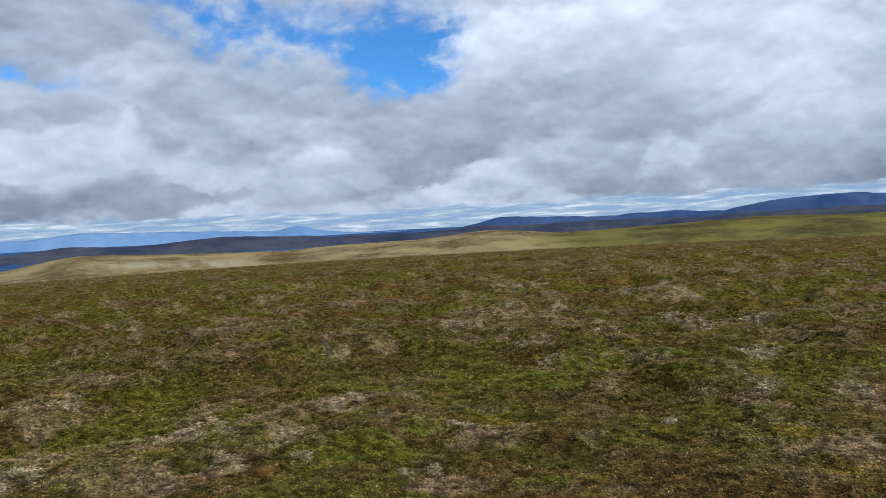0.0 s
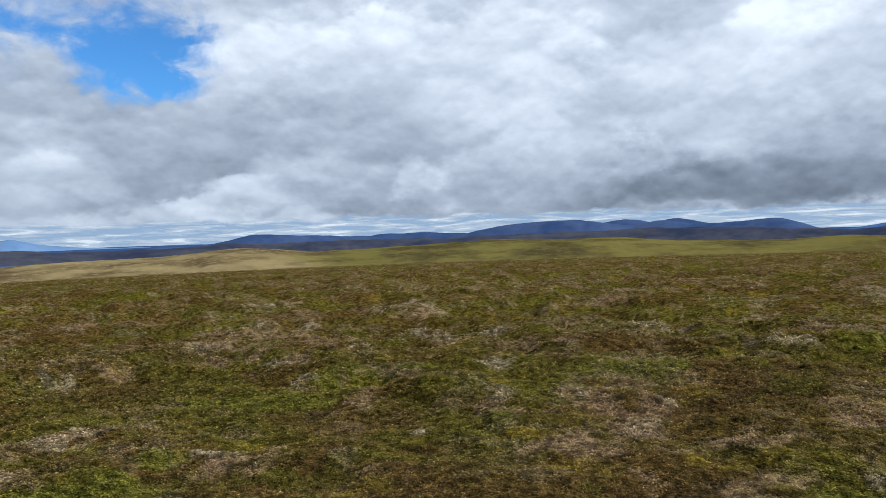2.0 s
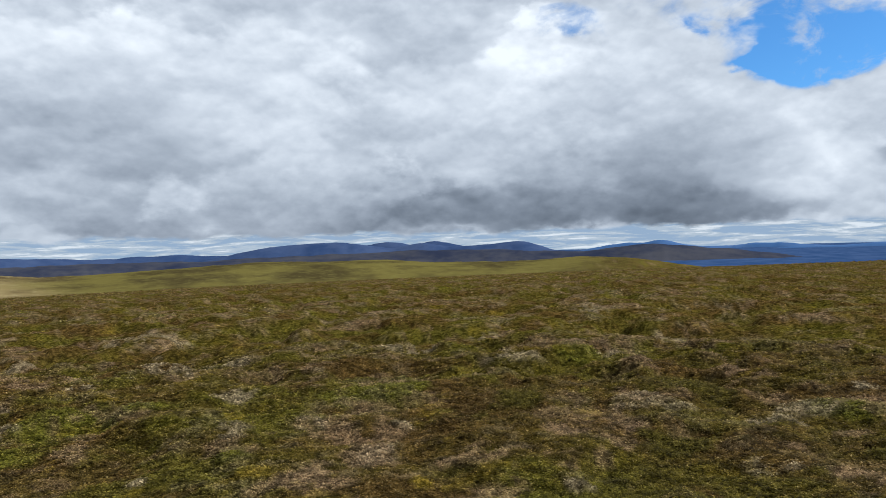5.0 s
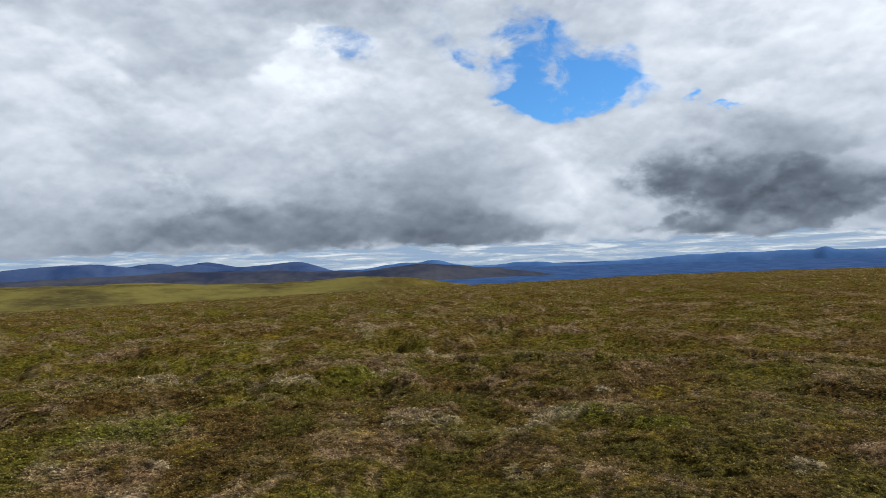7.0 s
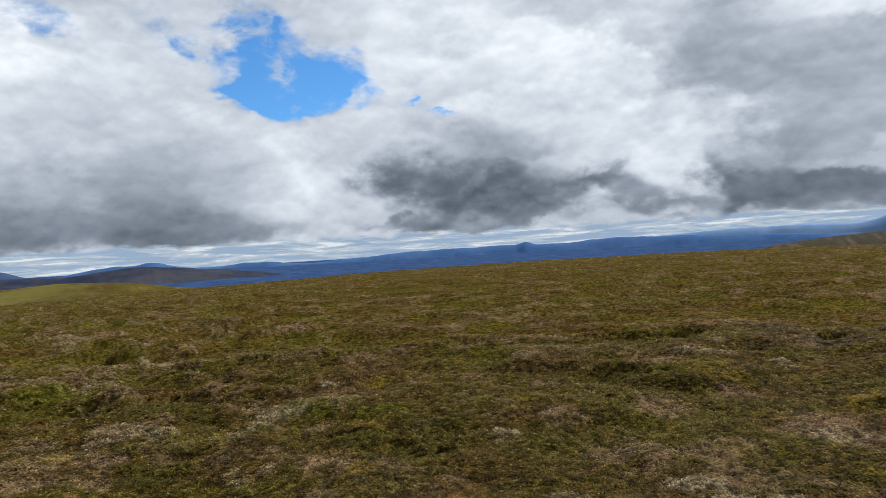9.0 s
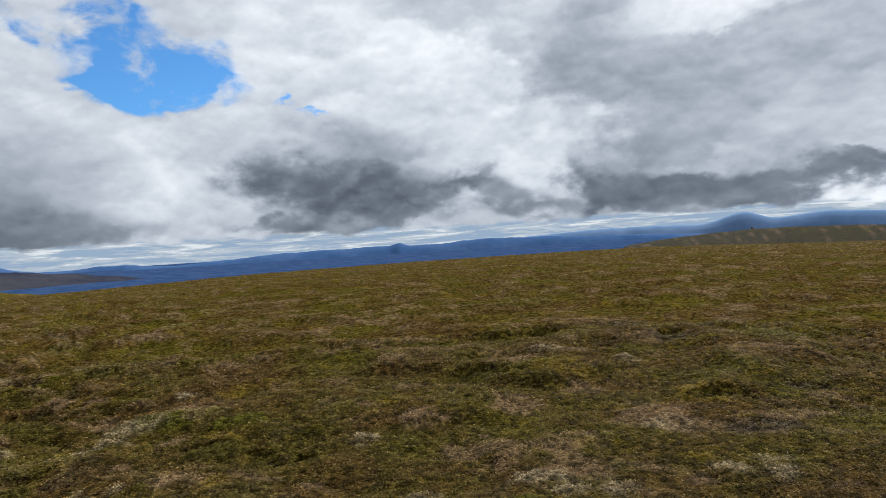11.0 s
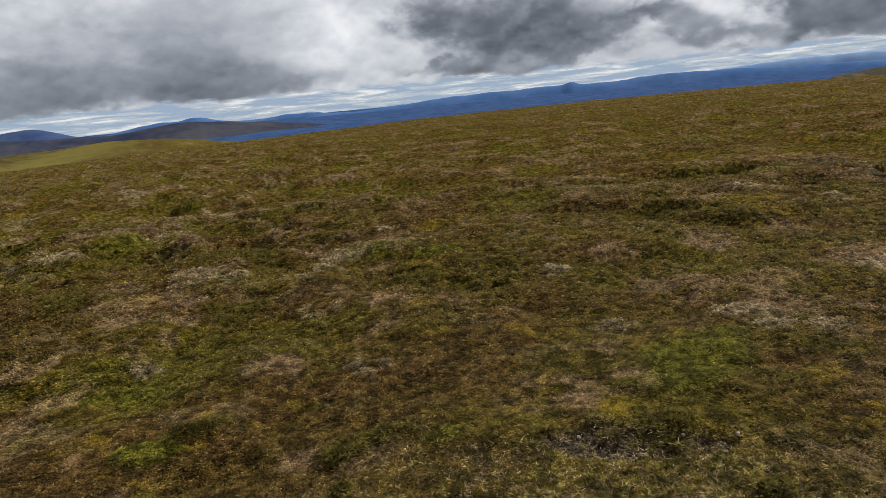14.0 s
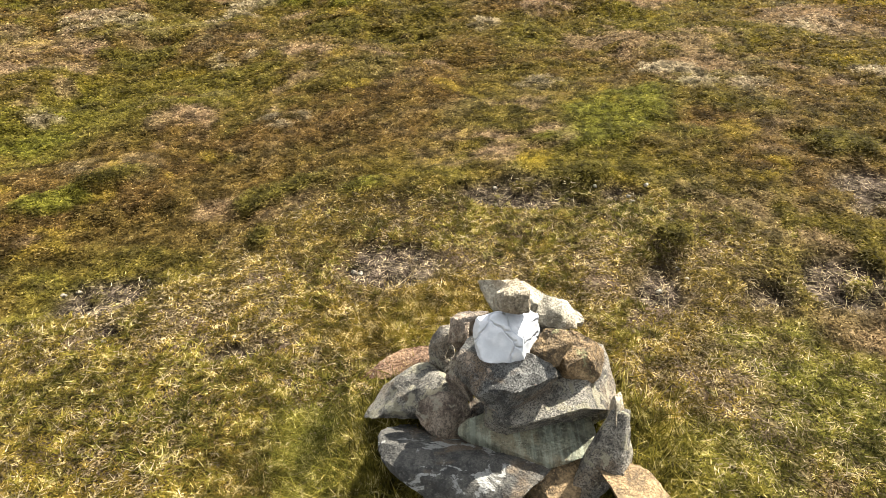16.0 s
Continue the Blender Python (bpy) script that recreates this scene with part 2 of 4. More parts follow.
    bright = k.math("MULTIPLY", k.math("POWER", lit, 2.2), 10.6)
    tint = k.mix(k.ramp(lit, 0.40, 0.98, smooth=False), (0.84, 0.98, 1.20), (0.98, 1.0, 1.02))
    cloud = k.vec("SCALE", tint)
    k.put(cloud.node.inputs["Scale"], bright)
    # far cloud streets and pale air low over the horizon
    far_air = k.xyz(k.math("MULTIPLY", bearing, 0.13), k.math("MULTIPLY", height, 1.5), 0.0)
    streets = k.noise(far_air, 1.6, 6.0, 0.66, 0.3).outputs["Fac"]
    low_cloud = k.mix(k.ramp(streets, 0.46, 0.52), (3.6, 4.7, 6.1), (5.2, 5.9, 6.6))
    low_cloud = k.mix(k.ramp(streets, 0.54, 0.63), low_cloud, (8.6, 8.9, 9.1))
    strip = k.ramp(k.math("ADD", height, k.math("MULTIPLY", k.math("SUBTRACT", n_curl, 0.5), 1.6)), 0.95, 1.40, 1.0, 0.0)
    cloud = k.mix(strip, cloud, low_cloud)
    # blue between the clouds, with frayed and veiled rims
    wisp = k.noise(tall, 12.0, 8.0, 0.62, 0.6).outputs["Fac"]
    fray = k.math("ADD", k.math("MULTIPLY", k.math("SUBTRACT", n_curl, 0.5), -1.2), k.math("MULTIPLY", k.math("SUBTRACT", wisp, 0.5), -2.0))
    gap = k.ramp(k.math("ADD", hole, k.math("MULTIPLY", fray, k.ramp(hole, 0.10, 0.45))), 0.12, 1.30)
    gap = k.math("MULTIPLY", gap, k.ramp(wisp, 0.50, 0.68, 1.0, 0.35))
    sky = k.node("ShaderNodeTexSky")
    sky.sky_type, sky.sun_disc = "NISHITA", False
    sky.sun_elevation, sky.sun_rotation, sky.altitude = radians(SUN_EL), radians(SUN_AZ), 900.0
    sky.air_density, sky.dust_density, sky.ozone_density = 1.0, 0.3, 3.0
    blue = k.mix(1.0, sky.outputs[0], (0.70, 1.18, 1.50), "MULTIPLY")
    colour = k.mix(gap, cloud, blue)
    # below the horizon the world is plain land
    colour = k.mix(k.ramp(z, -0.06, -0.02), (0.5, 0.5, 0.35), colour)
    out = k.node("ShaderNodeBackground")
    k.put(out.inputs["Color"], colour)
    out.inputs["Strength"].default_value = 0.05
    k.put(k.node("ShaderNodeOutputWorld").inputs[0], out.outputs[0])


make_world()


# ------------------------------------------------------------ materials
def material(name, build):
    m = bpy.data.materials.new(name)
    m.use_nodes = True
    k = Nodes(m.node_tree)
    b = k.node("ShaderNodeBsdfPrincipled")
    b.inputs["Specular IOR Level"].default_value = 0.25
    k.put(k.node("ShaderNodeOutputMaterial").inputs[0], b.outputs[0])
    build(k, b)
    return m


def relief(k, b, height, distance, strength=1.0):
    n = k.node("ShaderNodeBump")
    n.inputs["Strength"].default_value, n.inputs["Distance"].default_value = strength, distance
    k.put(n.inputs["Height"], height)
    k.put(b.inputs["Normal"], n.outputs[0])


def attribute(k, name):
    n = k.node("ShaderNodeAttribute")
    n.attribute_name = name
    sep = k.node("ShaderNodeSeparateColor")
    k.put(sep.inputs[0], n.outputs["Color"])
    return (*sep.outputs, n.outputs["Alpha"])


def moor_colour(k, p, pick):
    """The plant cover at the place p: heather, moss, pale dead stems, peat, mown-short grass. pick: a random value 0 to 1."""
    green, pale, peat, grass = attribute(k, "cover")
    yellow, pink, dusky, lush = attribute(k, "tint")
    wide = k.noise(p, 0.5, 4.0).outputs["Fac"]
    mid = k.noise(p, 2.6, 5.0, 0.6).outputs["Fac"]
    tone = k.math("ADD", k.math("MULTIPLY", mid, 0.7), k.math("MULTIPLY", pick, 0.45))
    heather = k.mix(k.ramp(tone, 0.25, 0.95), (0.0220, 0.0142, 0.0060), (0.1160, 0.0715, 0.0250))
    heather = k.mix(k.ramp(wide, 0.42, 0.66), heather, k.mix(pick, (0.0240, 0.0200, 0.0046), (0.1050, 0.0830, 0.0150)))
    heather = k.mix(k.ramp(pick, 0.84, 0.94), heather, (0.1900, 0.1420, 0.0780))
    moss = k.mix(pick, (0.0260, 0.0245, 0.0050), (0.1220, 0.1130, 0.0180))
    moss = k.mix(k.ramp(pick, 0.88, 0.96), moss, (0.1900, 0.1650, 0.0360))
    bush = k.mix(pick, (0.0180, 0.0150, 0.0046), (0.0900, 0.0740, 0.0170))
    sphagnum = k.mix(pick, (0.0624, 0.0454, 0.0066), (0.2080, 0.1512, 0.0221))
    dead = k.mix(pick, (0.0700, 0.0430, 0.0300), (0.2700, 0.1880, 0.1380))
    stems = k.mix(pick, (0.0620, 0.0470, 0.0330), (0.3300, 0.2680, 0.2050))
    soil = k.mix(k.ramp(k.math("ADD", k.math("MULTIPLY", mid, 0.6), k.math("MULTIPLY", pick, 0.4)), 0.25, 0.75), (0.0180, 0.0130, 0.0120), (0.1150, 0.0900, 0.0800))
    turf = k.mix(k.ramp(tone, 0.3, 0.95), (0.0250, 0.0200, 0.0040), (0.1800, 0.1180, 0.0260))
    turf = k.mix(k.ramp(mid, 0.46, 0.60, 0.0, 0.55), turf, k.mix(pick, (0.0210, 0.0186, 0.0030), (0.1260, 0.0990, 0.0150)))
    turf = k.mix(k.ramp(pick, 0.70, 0.86), turf, (0.3200, 0.2500, 0.1450))
    c = k.mix(green, heather, moss)
    # dusky covers bushes, and painted shade in hollows and on the shoulder
    c = k.mix(dusky, c, bush)
    c = k.mix(pale, c, stems)
    c = k.mix(pink, c, dead)
    c = k.mix(yellow, c, sphagnum)
    c = k.mix(grass, c, turf)
    c = k.mix(lush, c, k.mix(pick, (0.0260, 0.0300, 0.0056), (0.1300, 0.1400, 0.0280)))
    c = k.mix(peat, c, soil)
    # small shadows and lit tips of the cushions, put in as random tone
    tuft_shade = k.noise(p, 11.0, 4.0, 0.65).outputs["Fac"]
    c = k.mix(1.0, c, k.mix(k.ramp(tuft_shade, 0.38, 0.62), (0.46, 0.46, 0.36), (1.42, 1.40, 1.12)), "MULTIPLY")
    return c


def ground_build(k, b):
    p = k.node("ShaderNodeNewGeometry").outputs["Position"]
    fine = k.noise(p, 34.0, 5.0, 0.65).outputs["Fac"]
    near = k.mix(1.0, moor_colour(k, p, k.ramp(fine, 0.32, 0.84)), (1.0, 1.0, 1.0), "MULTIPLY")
    # dry litter and bare earth under the short grass, darkest tone for shaded gaps
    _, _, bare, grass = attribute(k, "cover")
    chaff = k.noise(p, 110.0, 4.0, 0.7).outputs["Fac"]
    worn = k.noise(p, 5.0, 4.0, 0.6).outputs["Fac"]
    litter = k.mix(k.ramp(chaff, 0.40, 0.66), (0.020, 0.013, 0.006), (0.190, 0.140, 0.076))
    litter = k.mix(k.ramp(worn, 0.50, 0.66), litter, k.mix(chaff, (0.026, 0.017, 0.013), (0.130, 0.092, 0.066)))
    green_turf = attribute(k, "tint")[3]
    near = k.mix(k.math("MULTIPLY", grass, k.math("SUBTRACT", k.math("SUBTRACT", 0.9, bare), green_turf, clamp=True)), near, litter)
    hill_green, hill_tan, hazy_land, scree = attribute(k, "land")
    big = k.noise(k.vec("MULTIPLY", p, (1, 1, 2.5)), 0.018, 6.0, 0.6).outputs["Fac"]
    small = k.noise(p, 0.12, 5.0, 0.65).outputs["Fac"]
    g = k.mix(k.ramp(big, 0.36, 0.62), (0.034, 0.027, 0.011), (0.078, 0.066, 0.019))
    g = k.mix(k.math("MULTIPLY", k.ramp(small, 0.45, 0.75), 0.5), g, (0.100, 0.088, 0.027))
    t = k.mix(k.ramp(big, 0.34, 0.64), (0.050, 0.035, 0.017), (0.138, 0.106, 0.050))
    t = k.mix(k.math("MULTIPLY", k.ramp(small, 0.50, 0.70), 0.6), t, (0.175, 0.145, 0.078))
    # distant land, its blue standing for haze in the air
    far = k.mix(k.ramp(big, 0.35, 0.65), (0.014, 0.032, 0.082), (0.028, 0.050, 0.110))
    c = k.mix(hill_green, near, g)
    c = k.mix(hill_tan, c, t)
    c = k.mix(scree, c, (0.160, 0.138, 0.090))
    c = k.mix(hazy_land, c, far)
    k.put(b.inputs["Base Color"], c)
    b.inputs["Roughness"].default_value = 1.0
    b.inputs["Specular IOR Level"].default_value = 0.0
    relief(k, b, k.math("ADD", fine, k.noise(p, 90.0, 3.0).outputs["Fac"]), 0.03, 0.9)


def plant_build(k, b):
    g = k.node("ShaderNodeNewGeometry")
    sprig = k.noise(g.outputs["Position"], 26.0, 3.0, 0.6).outputs["Fac"]
    pick = k.math("ADD", k.math("MULTIPLY", g.outputs["Random Per Island"], 0.60), k.ramp(sprig, 0.36, 0.64, 0.0, 0.40))
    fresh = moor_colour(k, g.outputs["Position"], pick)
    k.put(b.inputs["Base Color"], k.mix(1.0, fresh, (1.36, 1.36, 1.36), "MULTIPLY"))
    b.inputs["Roughness"].default_value = 0.8
    b.inputs["Specular IOR Level"].default_value = 0.06
    thin = k.node("ShaderNodeBsdfTranslucent")
    k.put(thin.inputs["Color"], b.inputs["Base Color"].links[0].from_socket)
    both = k.node("ShaderNodeMixShader")
    both.inputs[0].default_value = 0.42
    k.put(both.inputs[1], b.outputs[0])
    k.put(both.inputs[2], thin.outputs[0])
    for n in k.tree.nodes:
        if n.type == "OUTPUT_MATERIAL":
            k.put(n.inputs[0], both.outputs[0])


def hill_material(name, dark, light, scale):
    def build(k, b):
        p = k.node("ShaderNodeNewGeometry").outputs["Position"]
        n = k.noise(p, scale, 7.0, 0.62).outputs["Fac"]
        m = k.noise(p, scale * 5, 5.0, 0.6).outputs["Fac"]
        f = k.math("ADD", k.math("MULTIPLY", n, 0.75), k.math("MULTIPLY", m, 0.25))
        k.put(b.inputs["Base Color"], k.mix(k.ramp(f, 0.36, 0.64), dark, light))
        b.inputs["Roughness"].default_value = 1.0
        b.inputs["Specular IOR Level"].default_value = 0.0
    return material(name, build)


MAT_GROUND = material("moor ground", ground_build)
MAT_PLANT = material("heather and grass", plant_build)


# ------------------------------------------------------------ noise and meshes in numpy
def lattice(ix, iy, seed):
    h = (ix.astype(np.int64) * 374761393 + iy.astype(np.int64) * 668265263 + seed * 974634541) & 0x7FFFFFFF
    h = ((h ^ (h >> 13)) * 1274126177) & 0x7FFFFFFF
    h = h ^ (h >> 16)
    return (h & 0xFFFF) / 65535.0


def value_noise(x, y, seed):
    ix, iy = np.floor(x), np.floor(y)
    fx, fy = x - ix, y - iy
    fx, fy = fx * fx * (3 - 2 * fx), fy * fy * (3 - 2 * fy)
    a, b = lattice(ix, iy, seed), lattice(ix + 1, iy, seed)
    c, d = lattice(ix, iy + 1, seed), lattice(ix + 1, iy + 1, seed)
    return (a * (1 - fx) + b * fx) * (1 - fy) + (c * (1 - fx) + d * fx) * fy


def fbm(x, y, size, octaves, seed):
    total, weight, amount = 0.0, 0.0, 1.0
    for i in range(octaves):
        s = size / 2.03 ** i
        cs, sn = math.cos(0.6 * i), math.sin(0.6 * i)
        total = total + amount * value_noise((x * cs - y * sn) / s, (x * sn + y * cs) / s, seed + i)
        weight += amount
        amount *= 0.55
    return total / weight


def smooth(v, lo, hi):
    t = np.clip((v - lo) / (hi - lo), 0, 1)
    return t * t * (3 - 2 * t)


def mesh_object(name, verts, faces, mat, shade=False, attrs=None):
    """faces: an array of triangles or of quads."""
    me = bpy.data.meshes.new(name)
    verts, faces = np.asarray(verts, np.float32), np.asarray(faces, np.int32)
    me.vertices.add(len(verts))
    me.vertices.foreach_set("co", verts.ravel())
    me.loops.add(faces.size)
    me.loops.foreach_set("vertex_index", faces.ravel())
    me.polygons.add(len(faces))
    me.polygons.foreach_set("loop_start", np.arange(len(faces), dtype=np.int32) * faces.shape[1])
    me.update(calc_edges=True)
    me.polygons.foreach_set("use_smooth", np.full(len(faces), shade))
    for key, values in (attrs or {}).items():
        a = me.color_attributes.new(key, "FLOAT_COLOR", "POINT")
        a.data.foreach_set("color", np.asarray(values, np.float32).ravel())
    me.materials.append(mat)
    return new(name, me)


# ------------------------------------------------------------ the lie of the land
EYE = 1.6
# hills as (bearing, half width, rise) in degrees over a foot, seen from the summit
NEAR_HILL = (-2.8, [(37.8, 4.8, 0.48), (29.1, 4.7, 0.83), (22.8, 7.5, 0.92), (4.2, 14.7, 1.20), (-4.2, 4.2, 0.50),
                    (-17.6, 13.9, 0.97), (-33.9, 15.5, 1.50), (-49.6, 5.4, -0.51), (-51.8, 7.4, 1.71)])
SHOULDER = (-2.2, [(-107.0, 4.3, 0.14), (-117.0, 14.6, 1.62), (-134.0, 7.3, 0.86)])


def rise(az, hill):
    foot, humps = hill
    e = np.full_like(az, foot)
    for c, w, a in humps:
        e = e + a * np.exp(-((az - c) / w) ** 2)
    return e


# patches of the plant cover: (x, y, half width, half depth)
FADED_A = [(-2.84, 4.41, .17, .24), (-3.87, 6.81, .17, .28), (-2.13, 5.34, .44, .27), (-1.56, 4.66, .14, .22),
           (-1.29, 5.16, .14, .23), (-1.06, 4.67, .07, .1), (-1.61, 9.13, .33, .15), (-.95, 6.1, .21, .34),
           (-1.05, 14.27, .33, .45), (-.2, 4.49, .13, .17), (.07, 5.25, .22, .2), (.18, 10.13, .26, .2),
           (.75, 12.85, .62, .49), (1.46, 17.34, .32, .17), (1.53, 17.77, .38, .62), (.91, 8.69, .32, .14),
           (1.15, 7.9, .14, .2), (1.97, 12.41, .29, .13), (2.14, 9.13, .2, .09), (4.45, 14.51, .79, 1)]
FADED_B = [(1.73, 5.35, .09, .15), (3.59, 9.7, .57, .92), (4.42, 9.94, .26, .11), (2.62, 5.77, .2, .23),
           (3.44, 7.48, .26, .24), (4.62, 7.91, .13, .21), (3.32, 5.62, .13, .11), (3.22, 4.46, .18, .23),
           (6.97, 9.07, .59, .26), (4.02, 5.08, .14, .17), (9.24, 9.56, .37, .24), (7.32, 6.86, .33, .24),
           (3.82, 2.96, .13, .07), (13.95, 10.69, .55, .42), (13.64, 10.4, .36, .49), (8.71, 6.26, .22, .14),
           (6.08, 3.91, .29, .42), (11.12, 6.89, .33, .54), (6.04, 3.66, .33, .15), (12.15, 5.73, .29, .47)]
FADED_C = [(5.03, 2.23, .12, .07), (5.19, 2.22, .15, .18), (6.5, 2.74, .26, .17), (6.94, 2.81, .3, .2),
           (3.91, 1.43, .13, .09), (7.95, 2.64, .21, .11), (6.04, .46, .1, .15), (4.61, 0, .13, .07),
           (4.71, -.07, .13, .09), (4.77, -.8, .19, .14), (9.51, -1.86, .29, .15), (4.37, -1.17, .2, .15),
           (8.85, -2.57, .17, .15), (5.75, -1.99, .19, .15), (5.63, -2.08, .11, .1), (4.69, -2.13, .11, .17),
           (4.63, -2.36, .18, .24)]
FADED = FADED_A + FADED_B + FADED_C
DEAD = [(-.05, 4.24, .22, .17), (.12, 5.06, .13, .14), (.97, 10.68, .65, 1.06), (2.62, 4.31, .22, .26),
        (5.08, 4.25, .18, .15), (5, 3.73, .3, .37), (5.26, 3.84, .38, .36), (6.44, 4.24, .25, .14), (3.94, 2.05, .17, .24),
        (2.92, 1.43, .14, .14), (5.22, 1.67, .2, .33), (3.6, .32, .28, .31), (6.55, -.05, .22, .25), (3.67, -.09, .13, .15),
        (6.88, -.98, .26, .29), (2.87, -.64, .14, .18)]
# dips beside hummocks, sunk a little and coloured dark for their shade
SHADE_HOLLOW_A = [(-1.79, 4.64, .14, .15), (-2.89, 8.07, .38, .33), (-2.21, 8.26, .25, .12), (-.42, 9.91, .29, .15),
            (.67, 4.55, .2, .09), (.85, 4.6, .21, .14), (2.82, 7.47, .16, .13), (1.8, 4.73, .13, .21), (4.31, 7.8, .69, .3),
            (3.37, 3.74, .14, .15), (3.98, 3.9, .1, .16), (7.7, 6.47, .25, .11), (9.11, 7.39, .27, .22),
            (4.37, 3.03, .11, .11), (7.26, 4.16, .62, 1.02), (8.99, 4.87, .35, .27), (6.73, 3.54, .32, .23),
            (9.66, 4.85, .19, .09), (6.1, 1.82, .2, .11), (5.83, 1.24, .14, .14)]
SHADE_HOLLOW_B = [(5.67, 1.06, .28, .13), (18.85, 1.38, .92, .4), (13.83, -.56, .33, .26), (8.42, -.69, .44, .24),
            (11.52, -2.85, .26, .22), (10.58, -3.7, .23, .1), (3.69, -1.33, .1, .08), (6.79, -2.93, .25, .11),
            (3.68, -1.75, .07, .1)]
SHADE_HOLLOW = SHADE_HOLLOW_A + SHADE_HOLLOW_B
DARK = [(5.24, 4.82, .23, .35), (3.08, 2.02, .21, .1), (5.29, 3.3, .18, .1), (5.25, 3.08, .24, .23), (6.94, 4.01, .2, .25),
        (2.62, 1.08, .06, .07), (3.02, 1.15, .24, .13), (5.93, 1.69, .23, .26), (3.17, -.33, .13, .12),
        (2.63, -.61, .08, .07), (3.6, -1.5, .16, .13)]
MOSSY = [(-2.4, 4.41, .23, .22), (-.67, 5, .4, .32), (-.27, 5.29, .18, .17), (.53, 7.54, .62, .36), (.84, 7.21, .55, .55),
         (.61, 4.18, .18, .13), (1.76, 7.84, .49, .21), (1.96, 7.53, .57, .3), (2.38, 5.2, .18, .2), (4.51, 6.22, .54, .65),
         (3.47, 2.98, .14, .12), (8.19, 6.51, .41, .43), (3.58, 2.83, .17, .18), (2.85, 2.18, .18, .09),
         (7.14, 2.42, .31, .27), (6.71, 1.71, .25, .18), (3.02, .73, .15, .09), (3.96, -.51, .35, .43)]
STRAW = [(2.35, 4.72, .19, .09), (3.14, 3.71, .09, .14), (5.03, 1.4, .09, .14), (3.37, -.07, .08, .14),
         (3.74, -1.09, .12, .14), (3.29, -1.12, .07, .11), (6.93, -2.8, .22, .35)]
PEAT = [(2.2, 1.61, .24, .13), (1.96, 1.42, .05, .06), (1.92, .89, .08, .05), (2.5, .49, .17, .16), (3.02, -.1, .29, .12),
        (3.06, -.45, .15, .08), (2.4, -.54, .12, .13), (11.56, -3.02, .38, .38), (10.25, -3.65, .31, .34),
        (2.36, -.88, .1, .09), (5.65, -2.66, .33, .27), (3.06, -1.45, .14, .23), (2.45, -1.18, .13, .13),
        (7.04, -3.92, .21, .18)]
LUSH = [(1.55, -.62, .3, .28), (1.78, -.95, .3, .3), (1.5, .45, .15, .2), (1.28, -.75, .3, .25)]
CAIRN = (1.56, -0.06)


def patches(x, y, table):
    total = np.zeros_like(x)
    wob = (fbm(x, y, 0.3, 4, 71) - 0.5) * 1.9
    for px, py, w, d in table:
        r = math.hypot(px, py)
        ux, uy = px / r, py / r
        near = (np.abs(x - px) < 3 * max(w, d)) & (np.abs(y - py) < 3 * max(w, d))
        dx, dy = x[near] - px, y[near] - py
        along, across = dx * ux + dy * uy, dx * uy - dy * ux
        total[near] = np.maximum(total[near], smooth(1.45 + wob[near] - np.sqrt((across / w) ** 2 + (along / d) ** 2), 0.1, 0.75))
    return total


def cover(x, y):
    """What grows at x, y, each 0 to 1: moss, pale stems, bare peat, short grass, dark bushy heather, yellow moss, dead
    heather, hollows darkened for shade."""
    warp = (fbm(x, y, 1.2, 2, 5) - 0.5) * 0.9
    dx = np.hypot(x - CAIRN[0], (y - CAIRN[1]) * 0.75)
    grass = smooth(1.25 + (fbm(x, y, 0.7, 3, 9) - 0.5) * 1.3 - dx, -0.15, 0.35)
    open_moor = 1 - grass
    r = np.hypot(x, y)
    wild = 0.45 + 0.55 * smooth(r, 9.0, 16.0)
    east = smooth(np.degrees(np.arctan2(x, y)), 50.0, 80.0)
    speck = fbm(x, y, 0.14, 3, 61)
    crest = smooth(fbm(x, y, 1.4, 3, 3), 0.34, 0.64) - 0.5
    dark = np.maximum(patches(x, y, DARK), smooth(fbm(x, y, 0.75, 4, 77) + 0.35 * (speck - 0.5), 0.63, 0.70) * open_moor * 0.7 * wild)
    shade_hollow = np.maximum(patches(x, y, SHADE_HOLLOW), smooth(fbm(x + warp, y, 0.7, 3, 151) - 0.25 * crest, 0.66, 0.76) * open_moor * wild * (1 - 0.5 * east))
    peat = patches(x, y, PEAT) * smooth(fbm(x, y, 0.10, 3, 33), 0.22, 0.40)
    moss = smooth(fbm(x + warp, y - warp, 0.85, 4, 21) - 0.10 * crest + 0.3 * (speck - 0.5), 0.48, 0.68) * 0.65 * (1 - 0.45 * east)
    moss = np.maximum(moss, patches(x, y, MOSSY) * 0.95)
    pale = smooth(fbm(x - warp, y, 0.50, 4, 43) + 0.16 * crest, 0.60, 0.70) * wild * 0.5 * (1 - 0.5 * east) * (1 - 0.5 * smooth(r, 15.0, 40.0))
    pale = np.maximum(pale, patches(x, y, FADED) * 0.85) * smooth(fbm(x, y, 0.11, 3, 55), 0.32, 0.62) * (1 - smooth(r, 90.0, 150.0))
    yellow = smooth(fbm(x, y + warp, 0.45, 4, 83) + 0.3 * (speck - 0.5), 0.68, 0.78) * 0.5
    yellow = np.maximum(yellow, patches(x, y, STRAW) * 0.8 * smooth(speck, 0.30, 0.55))
    pink = smooth(fbm(x + warp, y, 0.55, 4, 97) + 0.08 * crest + 0.35 * (speck - 0.5), 0.60, 0.72) * 0.55
    pink = np.maximum(pink, patches(x, y, DEAD) * 0.75 * smooth(speck, 0.26, 0.60))
    live = 1 - np.maximum(dark, shade_hollow)
    return moss, pale * live, peat * (1 - dark), grass * (1 - dark), dark, yellow * live, pink * open_moor * live, shade_hollow


